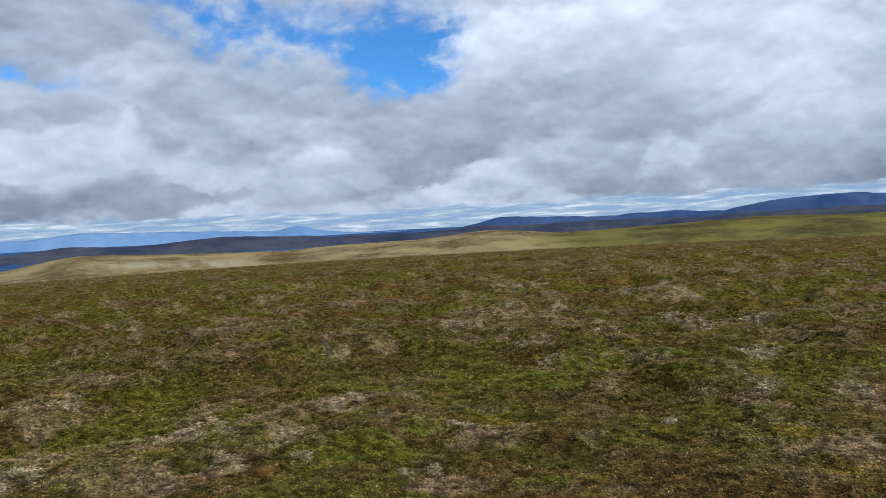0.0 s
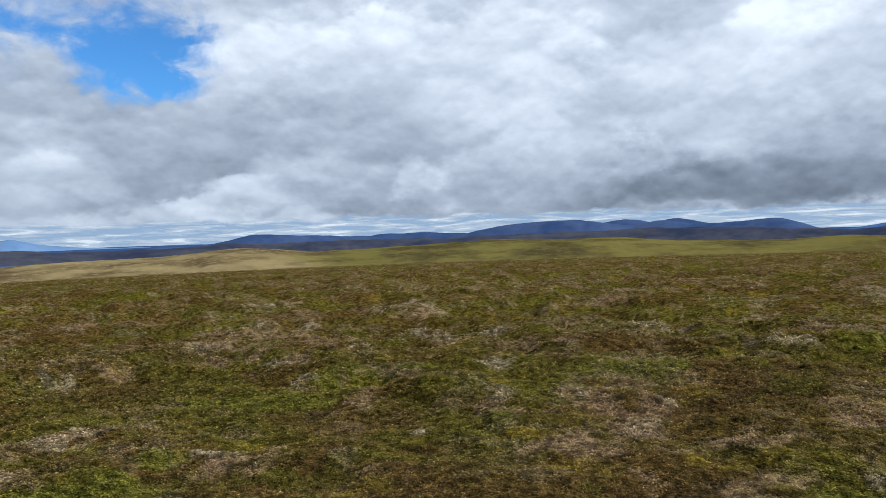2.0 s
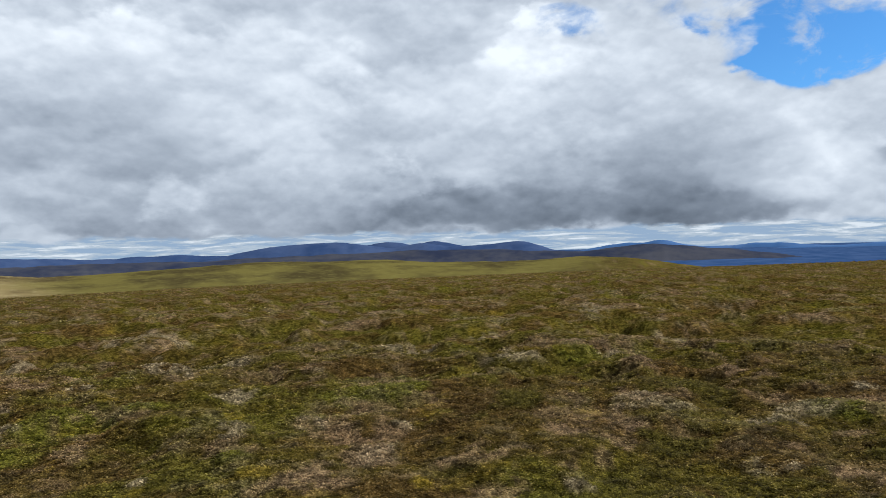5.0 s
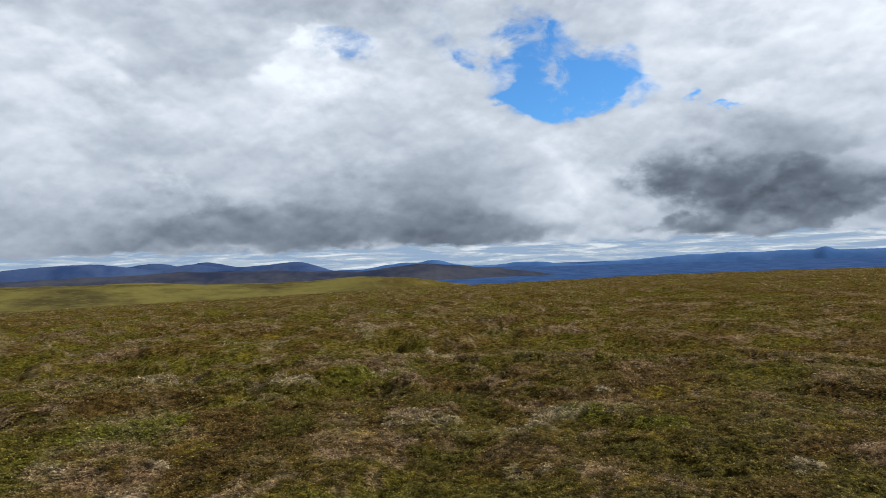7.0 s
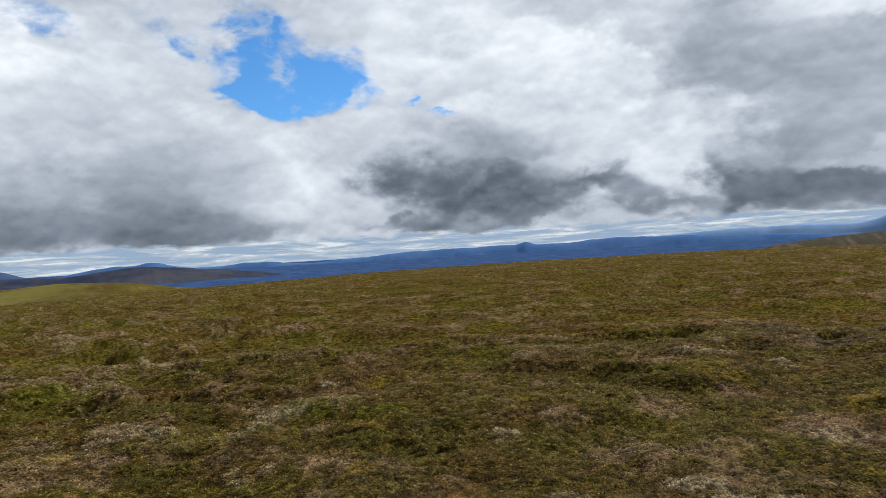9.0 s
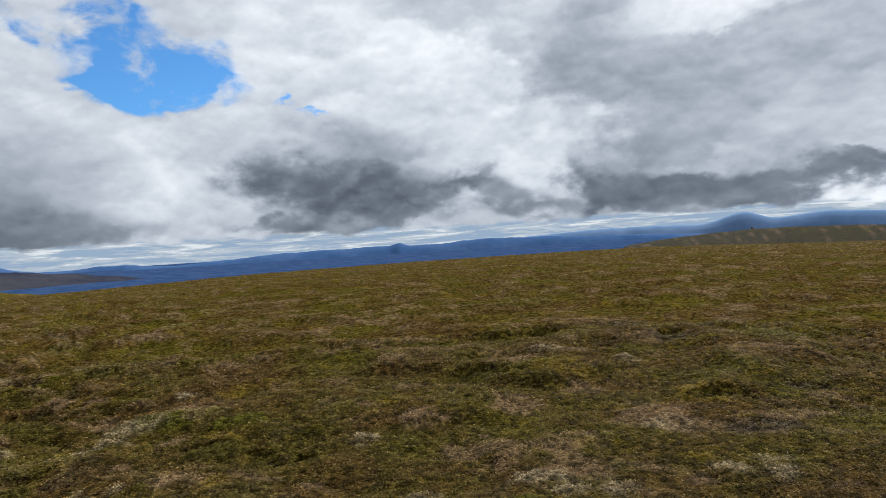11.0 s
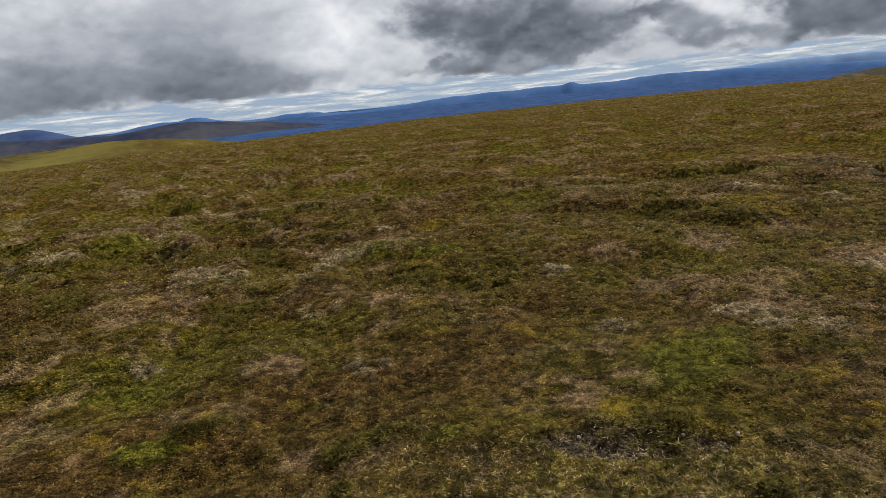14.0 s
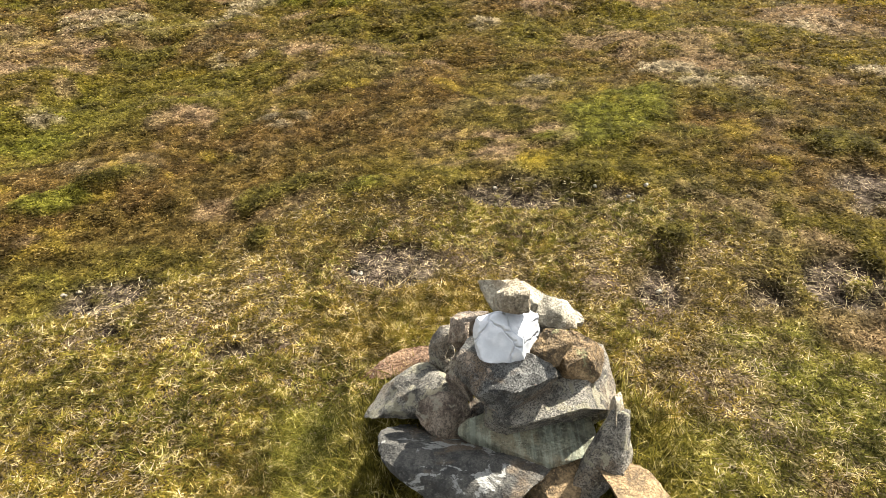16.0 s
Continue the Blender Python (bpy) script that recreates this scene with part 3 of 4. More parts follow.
# how far below the level the brink of the moor is seen, by bearing
BRINK_AT = [-180, -140, -120, -108, -100, -85, -75, -65, -55, -40, -20, 0, 30, 60, 180]
BRINK = [-2.0, -2.0, -1.75, -1.42, -1.46, -1.6, -1.74, -2.04, -2.26, -2.54, -2.72, -2.84, -2.94, -2.9, -1.9]


def lie(x, y):
    """The height of the moor without its hummocks."""
    r = np.hypot(x, y)
    az = np.degrees(np.arctan2(-x, y))
    slope = np.tan(np.radians(np.interp(az, BRINK_AT, BRINK)))
    length = np.minimum(1.6 / -slope, 46.0)
    edge = 120.0
    z = EYE + r * slope - EYE * np.exp(-r / length)
    z = np.where(r > edge, z - 0.00045 * (r - edge) ** 2, z)
    floor_z = -48.0
    z = np.maximum(z, floor_z)
    up = EYE + 280.0 * np.tan(np.radians(rise(az, SHOULDER)))
    back = smooth(-az, 98.0, 106.0)
    z = np.maximum(z, floor_z + (up - floor_z) * np.exp(-((r - 280.0) / 110.0) ** 2) * back)
    up = EYE + 720.0 * np.tan(np.radians(rise(az, NEAR_HILL)))
    front = smooth(az, -75.0, -60.0) * (1 - smooth(az, 70.0, 100.0))
    z = np.maximum(z, floor_z + (up - floor_z) * np.exp(-((r - 720.0) / 220.0) ** 2) * front)
    return z


def moor_height(x, y, masks=None):
    r = np.hypot(x, y)
    moss, pale, peat, grass, dark, yellow, pink, shade_hollow = masks if masks is not None else cover(x, y)
    hum = smooth(fbm(x, y, 1.4, 3, 3), 0.34, 0.64) * 0.22 - 0.11 + smooth(fbm(x, y, 0.42, 2, 13), 0.3, 0.7) * 0.07 - 0.035
    calm = (1 - 0.85 * grass) * smooth(r, 0.6, 3.2) * (0.35 + 0.65 * smooth(r, 4.0, 9.0))
    calm = calm * (1 - 0.45 * smooth(np.degrees(np.arctan2(x, y)), 55.0, 80.0) * smooth(r, 4.0, 6.0))
    far = smooth(r, 25.0, 90.0)
    hum = hum * calm * (1 - 0.25 * far) + (fbm(x, y, 7.0, 3, 17) - 0.5) * 0.34 * smooth(r, 8.0, 30.0) * (1 - 0.4 * far)
    hum = hum + (fbm(x, y, 60.0, 5, 91) - 0.5) * 5.0 * smooth(r, 180.0, 420.0)
    wide = 0.5 + 0.5 * smooth(r, 4.0, 9.0)
    plants = 0.04 * dark + 0.02 * moss + 0.03 * pale * wide - 0.015 * pink - 0.035 * peat - 0.09 * shade_hollow * wide
    return lie(x, y) + hum + (fbm(x, y, 0.10, 2, 27) - 0.5) * 0.035 * calm + plants * (1 - 0.5 * far)


def build_ground():
    az = np.radians(np.concatenate([np.arange(-150, 60, 0.3), np.arange(60, 210, 3.0)]))
    radii = [0.004, 0.06, 0.25]
    while radii[-1] < 4950:
        r = radii[-1]
        radii.append(r * (1.10 if r < 1.0 else 1.014 if r < 28 else 1.022 if r < 140 else 1.03))
    radii = np.array(radii)
    A, R = np.meshgrid(az, radii)
    x, y = -np.sin(A) * R, np.cos(A) * R
    masks = cover(x, y)
    z = moor_height(x, y, masks)
    rows, cols = A.shape
    i = np.arange(rows - 1)[:, None] * cols + np.arange(cols)[None, :]
    j = np.arange(rows - 1)[:, None] * cols + (np.arange(cols) + 1)[None, :] % cols
    faces = np.stack([i, j, j + cols, i + cols], -1).reshape(-1, 4)
    verts = np.stack([x, y, z], -1).reshape(-1, 3)
    deg, at_x, at_y = np.degrees(A), x, y
    hills = smooth(R, 250.0, 400.0) * (1 - smooth(R, 950.0, 1200.0))
    tan = smooth(deg + (fbm(x, y, 90.0, 3, 8) - 0.5) * 12, -14.0, -4.0) * hills
    # hill green fades to browner moor past 48 degrees, imitating cloud shade
    grn = hills * (1 - 0.75 * smooth(-deg, 48.0, 58.0)) * (1 - smooth(-deg, 66.0, 76.0))
    # amount of haze blue: full on distant land, a little on the right shoulder
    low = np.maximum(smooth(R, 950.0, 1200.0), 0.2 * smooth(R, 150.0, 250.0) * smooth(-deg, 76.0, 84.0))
    scree = smooth(deg, 14.0, 18.0) * (1 - smooth(deg, 24.0, 29.0)) * smooth(R, 600.0, 615.0) * (1 - smooth(R, 628.0, 650.0))
    scree = scree * smooth(value_noise(deg * 2.2, R * 0.012, 19) + 0.5 * value_noise(deg * 6.0, R * 0.02, 29), 0.62, 0.85)
    moss, pale, peat, grass, dark, yellow, pink, shade_hollow = masks
    # bush tone also laid in for shade in hollows and on the clouded shoulder
    dark = np.maximum(np.maximum(dark, shade_hollow * 0.8), 0.8 * smooth(R, 140.0, 240.0) * smooth(-deg, 70.0, 80.0))
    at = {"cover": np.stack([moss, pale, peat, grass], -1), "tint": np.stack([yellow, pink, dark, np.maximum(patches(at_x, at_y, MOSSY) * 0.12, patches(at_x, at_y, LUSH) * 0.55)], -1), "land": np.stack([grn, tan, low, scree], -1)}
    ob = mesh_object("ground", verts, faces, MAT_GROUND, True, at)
    return tagged(ob, "hummocky brown and green heather moor falling to hills", "moorland", kind="structure")


build_ground()


# ------------------------------------------------------------ far hills
def hill_range(label, distance, depth, hill, span, mat, seed):
    az = np.radians(np.arange(span[0], span[1], 0.12))
    rr = np.linspace(-1, 1, 25)
    A, Q = np.meshgrid(az, rr)
    deg = np.degrees(A)
    R = distance + Q * depth
    up = EYE + distance * np.tan(np.radians(rise(deg, hill)))
    foot = -distance * 0.045
    x, y = -np.sin(A) * R, np.cos(A) * R
    rough = (fbm(x, y, distance * 0.05, 6, seed) - 0.5) * distance * 0.0060
    gully = np.abs(fbm(x, y, distance * 0.09, 5, seed + 40) - 0.5) * distance * -0.03
    body = np.exp(-(Q / 0.42) ** 2)
    z = foot + (up - foot) * body + rough * body + gully * body * (1 - np.exp(-(Q / 0.25) ** 2))
    rows, cols = A.shape
    i = np.arange(rows - 1)[:, None] * cols + np.arange(cols - 1)[None, :]
    faces = np.stack([i, i + 1, i + 1 + cols, i + cols], -1).reshape(-1, 4)
    ob = mesh_object("hill_range", np.stack([x, y, z], -1).reshape(-1, 3), faces, mat, True)
    return tagged(ob, label, "hills", kind="structure")


# hill colours carry the air haze as blue, and cloud shade as dark
SHADED_HEATH = hill_material("heath with cloud shade and haze", (0.014, 0.018, 0.034), (0.036, 0.037, 0.046), 0.006)
SLATE_HAZE = hill_material("hill slate blue with haze", (0.016, 0.030, 0.074), (0.032, 0.048, 0.098), 0.004)
HAZE = hill_material("hill pale blue with haze", (0.055, 0.098, 0.180), (0.085, 0.132, 0.215), 0.003)
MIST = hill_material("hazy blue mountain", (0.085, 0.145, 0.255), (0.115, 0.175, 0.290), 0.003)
BLUE_HAZE = hill_material("hill deep blue with haze", (0.028, 0.064, 0.150), (0.046, 0.086, 0.184), 0.004)

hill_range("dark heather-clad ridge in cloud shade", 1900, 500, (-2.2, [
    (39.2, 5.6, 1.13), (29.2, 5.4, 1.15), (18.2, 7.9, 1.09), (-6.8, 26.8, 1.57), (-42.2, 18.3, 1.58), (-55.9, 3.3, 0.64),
    (-62.1, 5.8, 0.90)]), (-75, 50), SHADED_HEATH, 101)
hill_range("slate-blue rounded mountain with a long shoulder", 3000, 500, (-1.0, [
    (-28.2, 1.9, -0.19), (-29.3, 7.5, 1.65), (-37.8, 1.8, 0.60), (-43.1, 5.1, 0.95), (-46.8, 2.2, 0.62)]), (-60, -10), SLATE_HAZE, 111)
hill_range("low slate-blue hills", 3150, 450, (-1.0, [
    (1.4, 4.9, 0.36), (-4.0, 2.2, 0.42), (-7.8, 4.3, 0.88), (-18.4, 7.0, 0.90)]), (-34, 14), SLATE_HAZE, 121)
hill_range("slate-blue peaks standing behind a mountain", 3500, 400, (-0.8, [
    (-37.2, 7.2, 1.37), (-37.3, 1.2, -0.40), (-41.9, 2.1, -0.14)]), (-56, -20), SLATE_HAZE, 131)
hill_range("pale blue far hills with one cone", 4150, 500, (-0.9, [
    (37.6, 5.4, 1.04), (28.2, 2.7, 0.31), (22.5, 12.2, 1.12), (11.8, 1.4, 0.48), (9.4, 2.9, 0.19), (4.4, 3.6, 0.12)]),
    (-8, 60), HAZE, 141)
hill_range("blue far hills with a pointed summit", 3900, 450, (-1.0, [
    (-55.6, 5.1, 0.81), (-57.5, 1.2, 0.30), (-65.6, 4.0, 0.51), (-72.9, 2.7, 0.52)]), (-86, -44), BLUE_HAZE, 151)
hill_range("long haze-blue ridge with a knob", 3400, 500, (-1.0, [
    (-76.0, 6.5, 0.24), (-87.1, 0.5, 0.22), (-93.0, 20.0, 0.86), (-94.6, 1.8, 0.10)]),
    (-150, -62), BLUE_HAZE, 161)
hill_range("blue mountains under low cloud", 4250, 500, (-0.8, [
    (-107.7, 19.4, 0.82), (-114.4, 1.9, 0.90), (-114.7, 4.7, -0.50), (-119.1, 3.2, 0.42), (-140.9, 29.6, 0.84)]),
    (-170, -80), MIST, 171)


# ------------------------------------------------------------ heather, moss and grass
rng = np.random.default_rng(7)


def scatter(n, r0, r1, a0=-132.0, a1=38.0, power=0.0):
    """Roots spread over a sector of the moor. power 0: even over the ground; 2: thinning with the square of the distance."""
    u = rng.random(n)
    if power == 2:
        r = r0 * (r1 / r0) ** u
    else:
        r = np.sqrt(r0 ** 2 + u * (r1 ** 2 - r0 ** 2))
    a = np.radians(rng.uniform(a0, a1, n))
    return -np.sin(a) * r, np.cos(a) * r


def blades(name, label, x, y, count, tall, length, width, category, lift=0.55, dry=False, spread=1.1, fresh=False):
    """Low tufts of narrow leaves and stems at all angles: count leaves round each root, in a layer tall metres deep."""
    masks = cover(x, y)
    z = moor_height(x, y, masks)
    n = len(x)
    X, Y, Z = (np.repeat(v, count) for v in (x, y, z))
    T, Ln, Wd = (np.repeat(np.broadcast_to(v, (n,)), count) for v in (tall, length, width))
    m = n * count
    away, turn = np.sqrt(rng.random(m)) * Ln * spread, rng.uniform(0, 2 * np.pi, m)
    bx, by = X + np.cos(turn) * away, Y + np.sin(turn) * away
    bz = Z - 0.15 * T + T * rng.random(m) ** 1.5
    a, up = rng.uniform(0, 2 * np.pi, m), rng.uniform(-0.15, 1.0, m) * lift
    far = Ln * rng.uniform(0.5, 1.2, m)
    roll = rng.uniform(-0.9, 0.9, m)
    wx, wy, wz = -np.sin(a) * Wd / 2, np.cos(a) * Wd / 2, roll * Wd / 2
    v0 = np.stack([bx - wx, by - wy, bz - wz], -1)
    v1 = np.stack([bx + wx, by + wy, bz + wz], -1)
    v2 = np.stack([bx + np.cos(a) * np.cos(up) * far, by + np.sin(a) * np.cos(up) * far, bz + np.sin(up) * far], -1)
    verts = np.stack([v0, v1, v2], 1).reshape(-1, 3)
    faces = np.arange(3 * m).reshape(-1, 3)
    moss, pale, peat, grass, dark, yellow, pink, shade_hollow = (np.repeat(v, 3 * count) for v in masks)
    # leaves in hollows get the bush tone as painted shade
    dark = np.maximum(dark, shade_hollow * 0.8)
    at_x, at_y = np.repeat(x, 3 * count), np.repeat(y, 3 * count)
    at = {"cover": np.stack([moss, pale, peat * 0.6, grass], -1), "tint": np.stack([yellow, pink, dark, np.maximum(patches(at_x, at_y, MOSSY) * 0.12, patches(at_x, at_y, LUSH) * 0.55)], -1)}
    if dry:
        at = {"cover": np.stack([moss * 0, pale * 0 + 1, peat * 0, grass * 0], -1), "tint": np.zeros((len(moss), 4))}
    if fresh:
        at = {"cover": np.stack([moss * 0, pale * 0, peat * 0, grass * 0 + 1], -1), "tint": np.stack([moss * 0, moss * 0, moss * 0, moss * 0 + 0.35], -1)}
    ob = mesh_object(name, verts, faces, MAT_PLANT, False, at)
    return tagged(ob, label, category, kind="stuff")


def kept(x, y, chance):
    keep = rng.random(len(x)) < chance
    return x[keep], y[keep]


def build_plants():
    x, y = scatter(105000, 1.0, 5.0, -128.0, -38.0)
    masks = cover(x, y)
    x, y = kept(x, y, (1 - 0.95 * masks[3]) * (1 - 0.88 * masks[2]) * (1 - smooth(np.hypot(x, y), 4.0, 5.0)))
    masks = cover(x, y)
    dark, low = masks[4], np.maximum(masks[1], masks[6])
    blades("heather", "low brown and green heather in springy cushions", x, y, 5, 0.009 + 0.010 * dark - 0.003 * low, 0.020, 0.0058, "heather",
           0.34 - 0.15 * np.repeat(low, 5))
    for roots, r0, r1, fine in ((250000, 3.7, 12.0, 1.0), (100000, 12.0, 110.0, 0.72)):
        x, y = scatter(roots, r0, r1, power=2)
        r, az = np.hypot(x, y), np.degrees(np.arctan2(-x, y))
        x, y = kept(x, y, np.where(az > -38.0, smooth(r, 3.7, 3.8), smooth(r, 4.0, 5.0)))
        r = np.hypot(x, y)
        dark = cover(x, y)[4]
        blades("heather", "hummocks of brown heather and green moss", x, y, 4, (0.010 + 0.0012 * r) * (1 + 0.5 * dark) * fine,
               (0.007 + 0.0026 * r) * fine, (0.0020 + 0.0017 * r) * fine, "heather", 0.42)
    x, y = scatter(118000, 0.35, 3.4, -150.0, -20.0)
    masks = cover(x, y)
    d = np.hypot(x - CAIRN[0] - 0.1, y - CAIRN[1] - 0.2)
    x, y = kept(x, y, masks[3] * (1 - 0.96 * masks[2]) * (0.22 + 0.45 * smooth(fbm(x, y, 0.16, 3, 141), 0.40, 0.60) + 0.3 * (1 - smooth(d, 0.4, 0.8))))
    blades("grass", "short yellow-green grass with dry straw round the cairn", x, y, 7, 0.010, 0.020, 0.0036, "grass", 0.55, spread=0.8)
    # green tufts standing in the turf, and long straw-coloured grass
    x, y = scatter(19000, 0.35, 3.4, -150.0, -20.0)
    masks = cover(x, y)
    x, y = kept(x, y, masks[3] * (1 - 0.92 * masks[2]) * smooth(fbm(x, y, 0.35, 3, 123), 0.38, 0.62))
    blades("grass", "green tufts of grass standing in short turf", x, y, 15, 0.008, 0.034, 0.0046, "grass", 0.75, spread=0.3, fresh=True)
    x, y = scatter(26000, 0.9, 2.6, -128.0, -50.0)
    d = np.hypot(x - CAIRN[0] - 0.1, y - CAIRN[1] - 0.25)
    x, y = kept(x, y, (1 - smooth(d, 0.45, 0.75)) * smooth(fbm(x, y, 0.3, 3, 131), 0.36, 0.56))
    blades("grass", "long fine straw-coloured grass near the cairn", x, y, 5, 0.015, 0.075, 0.0022, "grass", 0.7)
    # dry bents lying through the turf
    x, y = scatter(30000, 0.5, 3.6, -140.0, -30.0)
    x, y = kept(x, y, cover(x, y)[3] * 0.3)
    blades("dry_grass", "pale dry bents strewn through short turf", x, y, 4, 0.014, 0.034, 0.0026, "grass", 0.45, dry=True)
    # dry twigs lying on the peat
    x, y = scatter(60000, 1.5, 5.0, -128.0, -38.0)
    x, y = kept(x, y, patches(x, y, PEAT) * 0.5)
    blades("dry_twigs", "dry pale heather twigs strewn on bare peat", x, y, 2, 0.010, 0.036, 0.0030, "twigs", 0.25, dry=True)
    # longer green grass sheltering along the foot of the stones
    a = rng.uniform(0, 2 * np.pi, 2600)
    q = rng.uniform(0.30, 0.46, 2600)
    x, y = CAIRN[0] + np.cos(a) * q * 0.8, CAIRN[1] + np.sin(a) * q
    x, y = kept(x, y, np.where(y > CAIRN[1], 0.9, 0.6))
    blades("grass", "longer green grass sheltering at the foot of the cairn", x, y, 6, 0.03, 0.07, 0.004, "grass", 1.2, fresh=True)


build_plants()


# ------------------------------------------------------------ stones
def stone_material(name, dark, light, speck, speck_scale=110.0, speck_amount=0.5, lichen=(0.45, 0.44, 0.38), lichen_at=0.62,
                   streak=0.0, rough=0.85, lichen_scale=22.0):
    def build(k, b):
        info = k.node("ShaderNodeObjectInfo").outputs["Random"]
        p = k.vec("ADD", k.node("ShaderNodeTexCoord").outputs["Object"], k.xyz(k.math("MULTIPLY", info, 9.0), info, 0.0))
        big = k.noise(p, 14.0, 5.0, 0.6).outputs["Fac"]
        mid = k.noise(p, 55.0, 5.0, 0.65).outputs["Fac"]
        c = k.mix(k.ramp(k.math("ADD", k.math("MULTIPLY", big, 0.6), k.math("MULTIPLY", mid, 0.4)), 0.39, 0.61), dark, light)
        wide = k.noise(p, 7.0, 4.0, 0.55, 0.8).outputs["Fac"]
        c = k.mix(k.ramp(wide, 0.50, 0.66, 0.0, 0.55), c, k.mix(0.5, c, (0.30, 0.19, 0.09)))
        c = k.mix(k.ramp(wide, 0.46, 0.34, 0.0, 0.5), c, k.mix(0.6, c, (0.02, 0.019, 0.016)))
        grain = k.noise(p, speck_scale * 2, 3.0, 0.7).outputs["Fac"]
        c = k.mix(k.math("MULTIPLY", k.ramp(grain, 0.50, 0.56), speck_amount), c, speck)
        glint = k.noise(p, speck_scale * 1.6, 2.0, 0.6).outputs["Fac"]
        c = k.mix(k.math("MULTIPLY", k.ramp(glint, 0.58, 0.66), 0.4), c, tuple(min(v * 1.5, 0.6) for v in light))
        if streak:
            q = k.noise(k.vec("MULTIPLY", p, (60.0, 6.0, 5.0)), 1.0, 4.0, 0.6).outputs["Fac"]
            c = k.mix(k.math("MULTIPLY", k.ramp(q, 0.42, 0.66), streak), c, (0.40, 0.43, 0.33))
        crust = k.noise(p, lichen_scale, 6.0, 0.62, 0.6).outputs["Fac"]
        c = k.mix(k.ramp(crust, lichen_at, lichen_at + 0.035), c, k.mix(grain, lichen, tuple(v * 0.55 for v in lichen)))
        k.put(b.inputs["Base Color"], c)
        b.inputs["Roughness"].default_value = rough
        relief(k, b, k.math("ADD", k.math("ADD", mid, k.math("MULTIPLY", grain, 0.35)), k.math("MULTIPLY", big, 1.2)), 0.022, 1.0)
    return material(name, build)


def quartz_build(k, b):
    p = k.node("ShaderNodeTexCoord").outputs["Object"]
    warp = k.noise(p, 14.0, 3.0).outputs["Color"]
    q = k.vec("ADD", p, k.vec("MULTIPLY", warp, (0.05, 0.05, 0.05)))
    crack = k.cells(q, 8.5, "DISTANCE_TO_EDGE")
    n = k.noise(p, 30.0, 4.0).outputs["Fac"]
    c = k.mix(k.ramp(n, 0.35, 0.7), (0.34, 0.35, 0.355), (0.46, 0.46, 0.46))
    c = k.mix(k.ramp(crack, 0.0, 0.012, 0.42, 0.0), c, (0.20, 0.23, 0.27))
    k.put(b.inputs["Base Color"], c)
    b.inputs["Roughness"].default_value = 0.38
    b.inputs["Specular IOR Level"].default_value = 0.5
    relief(k, b, k.math("ADD", k.ramp(crack, 0.0, 0.04), k.math("MULTIPLY", n, 0.5)), 0.006, 0.7)


QUARTZ = material("white quartz", quartz_build)
BEIGE = stone_material("beige stone", (0.110, 0.086, 0.054), (0.310, 0.260, 0.180), (0.050, 0.038, 0.026), 70.0, 0.35, (0.340, 0.305, 0.220), 0.60)
PALE = stone_material("pale stone", (0.170, 0.148, 0.105), (0.380, 0.340, 0.255), (0.070, 0.060, 0.042), 60.0, 0.25, (0.340, 0.315, 0.230), 0.62)
PINK = stone_material("pink granite", (0.095, 0.068, 0.048), (0.270, 0.215, 0.155), (0.028, 0.022, 0.018), 95.0, 0.55, (0.290, 0.255, 0.185), 0.58)
DARKGREY = stone_material("dark grey granite", (0.034, 0.033, 0.030), (0.150, 0.145, 0.128), (0.010, 0.010, 0.009), 120.0, 0.7, (0.330, 0.250, 0.175), 0.62)
GRANITE = stone_material("grey granite", (0.066, 0.060, 0.048), (0.270, 0.245, 0.195), (0.016, 0.015, 0.013), 110.0, 0.75, (0.320, 0.290, 0.200), 0.55)
LICHENED = stone_material("lichen-crusted grey stone", (0.028, 0.027, 0.024), (0.090, 0.084, 0.070), (0.016, 0.015, 0.012), 90.0, 0.4, (0.290, 0.285, 0.255), 0.565, lichen_scale=16.0)
GREENISH = stone_material("green-grey slate", (0.075, 0.075, 0.050), (0.200, 0.196, 0.132), (0.034, 0.033, 0.024), 70.0, 0.25, (0.250, 0.240, 0.165), 0.70, 0.32)
BROWN = stone_material("brown stone", (0.062, 0.043, 0.022), (0.255, 0.172, 0.086), (0.022, 0.016, 0.010), 70.0, 0.4, (0.230, 0.210, 0.105), 0.64)
RED = stone_material("rusty red stone", (0.070, 0.032, 0.015), (0.220, 0.135, 0.078), (0.024, 0.014, 0.009), 70.0, 0.35, (0.250, 0.215, 0.140), 0.62)


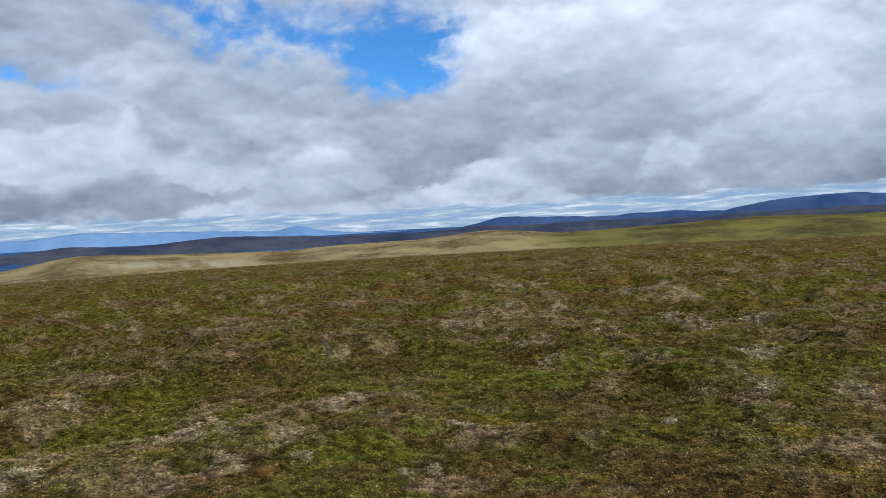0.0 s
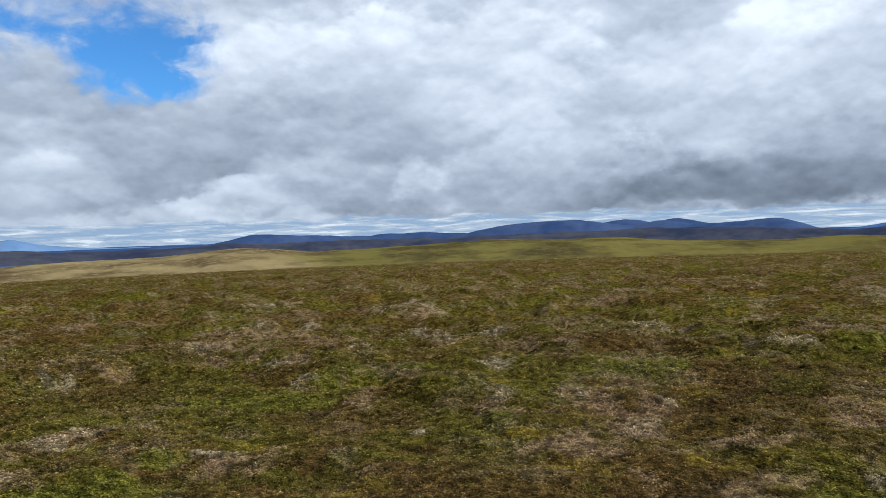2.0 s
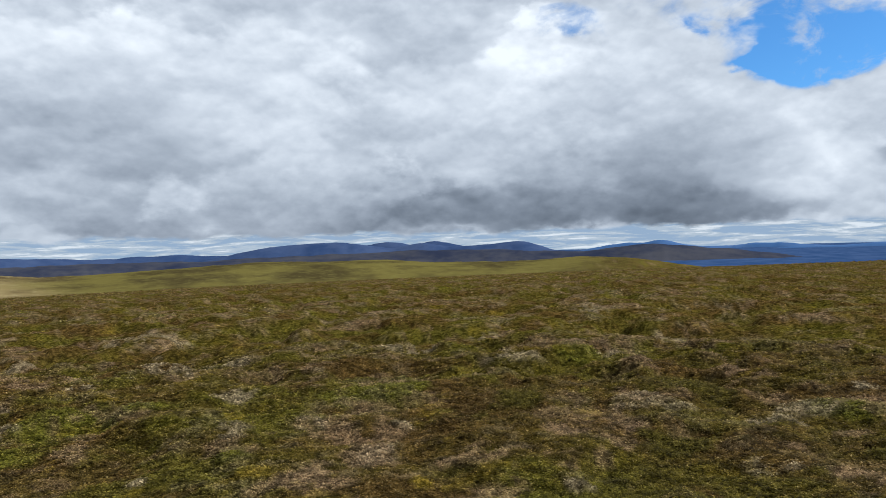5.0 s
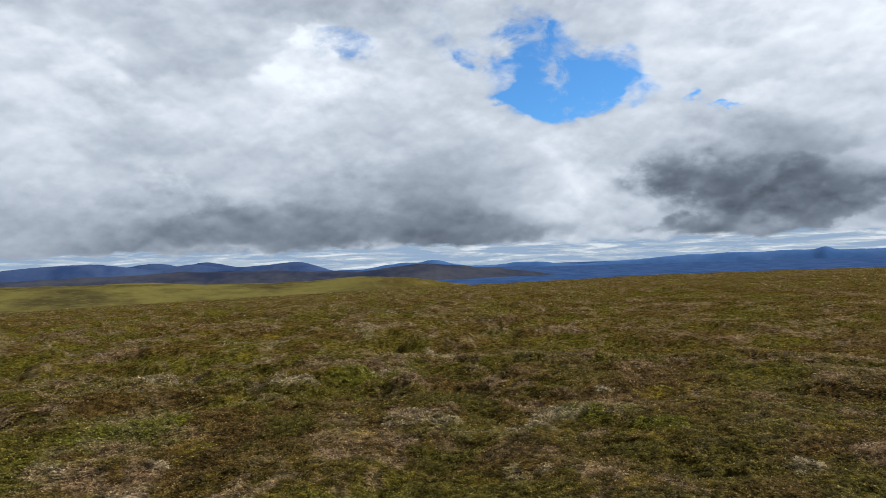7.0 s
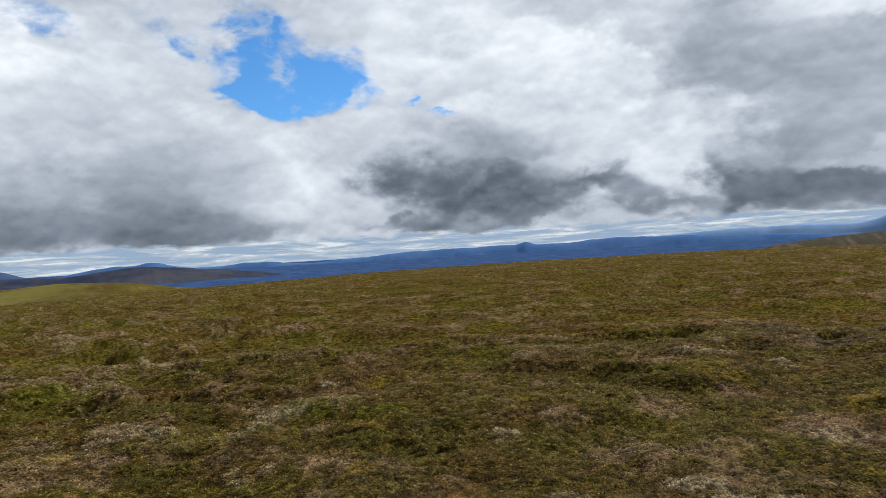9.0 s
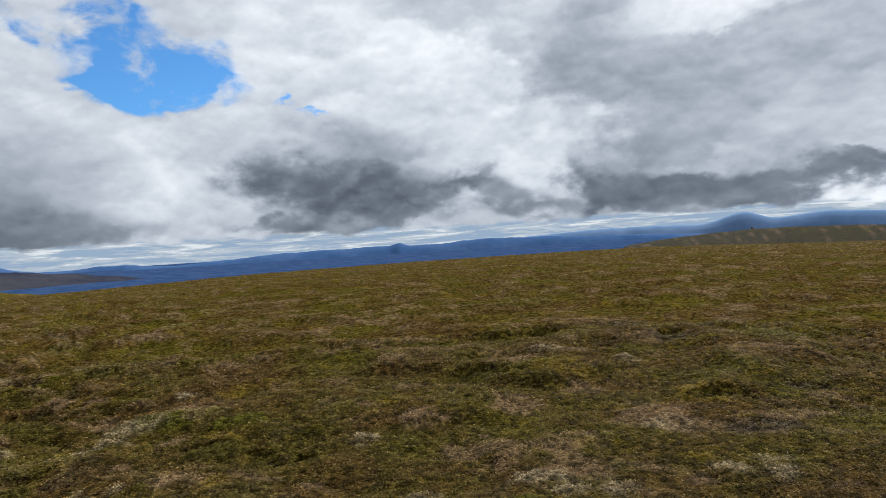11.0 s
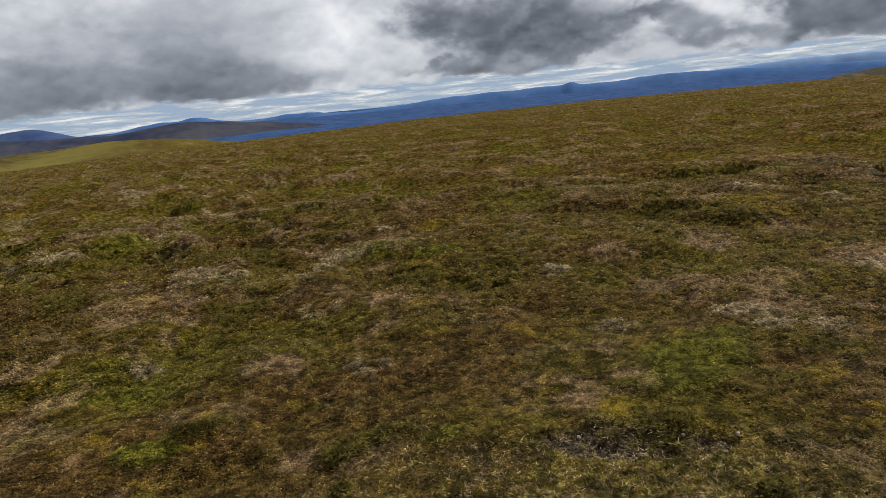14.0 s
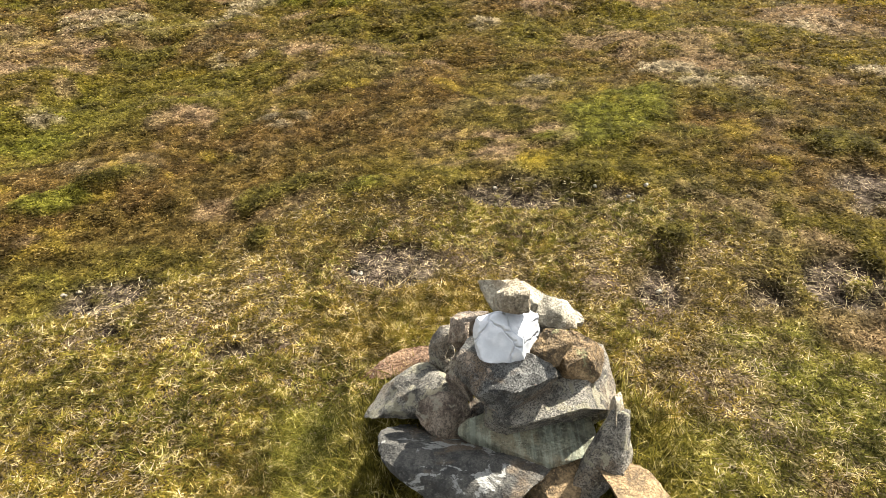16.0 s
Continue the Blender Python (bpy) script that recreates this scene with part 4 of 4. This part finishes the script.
def stone_mesh(name, half, seed, box=0.4, taper=0.0, cuts=18, detail=4, rough=1.0):
    """A weathered stone of half sizes half: a ball drawn towards a block, split along flat faces and roughened."""
    r = random.Random(seed)
    bm = bmesh.new()
    bmesh.ops.create_icosphere(bm, subdivisions=detail, radius=1.0)
    planes = []
    for _ in range(cuts):
        n = Vector((r.uniform(-1, 1), r.uniform(-1, 1), r.uniform(-0.9, 0.9))).normalized()
        planes.append((n, r.uniform(0.52, 0.76)))
    shift = Vector((r.uniform(-50, 50), r.uniform(-50, 50), r.uniform(-50, 50)))
    least = min(half)
    for v in bm.verts:
        c = v.co.copy()
        big = max(abs(c.x), abs(c.y), abs(c.z))
        c = c.lerp(c / big * 0.86, box)
        for n, o in planes:
            over = c.dot(n) - o
            if over > 0:
                c -= n * over
        s = 1.0 + taper * c.x
        c = Vector((c.x * half[0], c.y * half[1] * s, c.z * half[2] * s))
        d = c.normalized()
        w = noise.fractal(c * 9.0 + shift, 1.0, 2.0, 3) * 0.055 * least + noise.fractal(c * 34.0 + shift, 0.9, 2.0, 4) * 0.0055 * rough
        v.co = c + d * w
    me = bpy.data.meshes.new(name)
    bm.to_mesh(me)
    bm.free()
    me.polygons.foreach_set("use_smooth", [True] * len(me.polygons))
    me.set_sharp_from_angle(angle=radians(24))
    return me


def facing(x, y, z, roll=0, pitch=0, yaw=0):
    """A pose whose own x runs across the cairn's open side and y away through it."""
    return pose(x, y, z, pitch, roll, -81.8 + yaw)


def build_cairn():
    cairn = tagged(new("cairn"), "knee-high summit cairn of piled weathered stones on short grass", "cairn")
    cairn.location = (CAIRN[0], CAIRN[1], 0.0)
    #   name, material, label, half sizes, place, (roll, pitch, yaw), block, taper
    rows = [
        ("capstone", BEIGE, "pale beige capstone", (.062, .052, .056), (1.610, -.050, .504), (8, 10, 10), .55, 0),
        ("slab", PALE, "pale flat slab on edge", (.170, .042, .060), (1.725, -.080, .392), (24, -25, -6), .55, -.25),
        ("stone", PALE, "small pale rounded stone", (.068, .055, .046), (1.672, -.162, .395), (18, 8, 0), .3, -.2),
        ("quartz_block", QUARTZ, "glossy white quartz block with dark cracks", (.095, .072, .078), (1.592, -.036, .412), (4, -14, 6), .62, 0),
        ("stone", PINK, "upright pinkish grey stone", (.074, .060, .088), (1.672, .074, .330), (-8, -12, 20), .75, 0),
        ("wedge", BROWN, "brown lichened wedge", (.078, .060, .052), (1.605, -.138, .368), (-24, -10, -10), .5, .3),
        ("block", BROWN, "tan-brown angular block", (.095, .080, .085), (1.640, -.222, .290), (38, -14, 0), .7, 0),
        ("boulder", DARKGREY, "dark speckled granite boulder", (.136, .115, .096), (1.535, -.030, .312), (8, -4, 0), .4, 0),
        ("stone", GRANITE, "small upright grey stone", (.050, .046, .082), (1.740, .154, .200), (4, -10, 0), .65, 0),
        ("stone", RED, "rusty red flat stone", (.165, .060, .020), (1.850, .325, .040), (-12, 6, 8), .6, .3),
        ("wedge", GRANITE, "grey wedge with pale lichen", (.175, .095, .082), (1.645, .222, .105), (-20, -12, 6), .5, .4),
        ("stone", PINK, "pinkish grey stone", (.105, .085, .085), (1.590, .125, .100), (10, 0, 12), .5, 0),
        ("stone", PINK, "narrow pinkish stone", (.045, .055, .095), (1.625, .092, .225), (0, -10, 0), .4, 0),
        ("slab", GRANITE, "broad light grey granite slab", (.255, .195, .092), (1.620, -.122, .198), (-13, -9, 38), .7, 0),
        ("slab", GREENISH, "green-grey striated slab", (.200, .115, .062), (1.530, -.088, .104), (-3, 9, 0), .6, 0),
        ("base_stone", LICHENED, "dark base boulder with lichen rosettes", (.275, .195, .128), (1.455, .060, .040), (10, -10, -8), .35, 0),
        ("base_stone", BROWN, "brown base stone", (.120, .090, .066), (1.455, -.152, .060), (-8, -8, 0), .55, 0),
        ("stone", GRANITE, "rough upright stone", (.074, .065, .148), (1.460, -.288, .130), (26, -14, 10), .5, 0),
        ("slab", PALE, "pale narrow slab", (.046, .095, .165), (1.520, -.318, .140), (-8, 0, -14), .65, 0),
        ("base_stone", BROWN, "brown flat base stone", (.150, .130, .060), (1.420, -.380, .056), (38, -8, 0), .6, 0),
        ("base_stone", PALE, "small pale base stone", (.068, .055, .038), (1.370, -.185, .030), (0, 0, 0), .4, 0),
        ("core_stone", DARKGREY, "grey stone in the heart of the pile", (.210, .190, .100), (1.680, -.080, .060), (0, 0, 0), .5, 0),
        ("core_stone", DARKGREY, "grey stone in the heart of the pile", (.130, .100, .085), (1.700, -.020, .220), (0, 0, 30), .5, 0),
        ("core_stone", GRANITE, "grey stone in the heart of the pile", (.110, .080, .075), (1.690, -.060, .330), (0, 0, 10), .5, 0),
        ("base_stone", GRANITE, "grey base stone", (.110, .110, .080), (1.740, -.220, .070), (0, 0, 20), .5, 0),
    ]
    # the rounder a stone, the fewer its broken faces
    ROUND = {"boulder": 8, "base_stone": 9, "quartz_block": 9, "capstone": 12}
    for i, (name, mat, label, half, at, turn, box, taper) in enumerate(rows):
        me = stone_mesh(name, half, 300 + i, box, taper, ROUND.get(name, 16))
        me.materials.append(mat)
        ob = tagged(new(name, me), label)
        ob.parent = cairn
        ob.matrix_local = Matrix.Translation((-CAIRN[0], -CAIRN[1], 0)) @ facing(*at, *turn)


build_cairn()


def build_far_cairn():
    a, r = radians(-115.0), 279.0
    x, y = -math.sin(a) * r, math.cos(a) * r
    z = float(moor_height(np.array([x]), np.array([y]))[0])
    cairn = tagged(new("cairn"), "small far cairn of grey stones on the shoulder", "cairn")
    cairn.location = (x, y, z)
    for i, (px, py, pz, s) in enumerate(((-.45, 0, .15, .42), (.4, .1, .15, .4), (0, -.3, .2, .4), (-.1, .2, .5, .38), (.15, 0, .75, .3))):
        me = stone_mesh("stone", (s, s * .8, s * .6), 500 + i, 0.4, 0, 5, 2, 8.0)
        me.materials.append(DARKGREY)
        ob = new("stone", me)
        ob.parent = cairn
        ob.matrix_local = pose(px, py, pz, 0, 0, 40 * i)


build_far_cairn()


def build_pebbles():
    r = random.Random(5)
    first = None
    for i, (px, py, w, d) in enumerate(PEAT[:9]):
        for j in range(3 if w > 0.1 else 1):
            x, y = px + r.uniform(-.8, .8) * w, py + r.uniform(-.8, .8) * w
            z = float(moor_height(np.array([x]), np.array([y]))[0])
            s = r.uniform(0.008, 0.016)
            me = stone_mesh("pebble", (s, s * 0.75, s * 0.6), 700 + i * 5 + j, 0.2, 0, 4, 2, 0.3)
            me.materials.append(r.choice((PALE, GRANITE, BEIGE)))
            ob = tagged(new("pebble", me), "small pale pebble lying on bare peat", "pebble", "pebbles on the bare peat")
            ob.matrix_basis = pose(x, y, z + s * 0.35, 0, 0, r.uniform(0, 180))


build_pebbles()
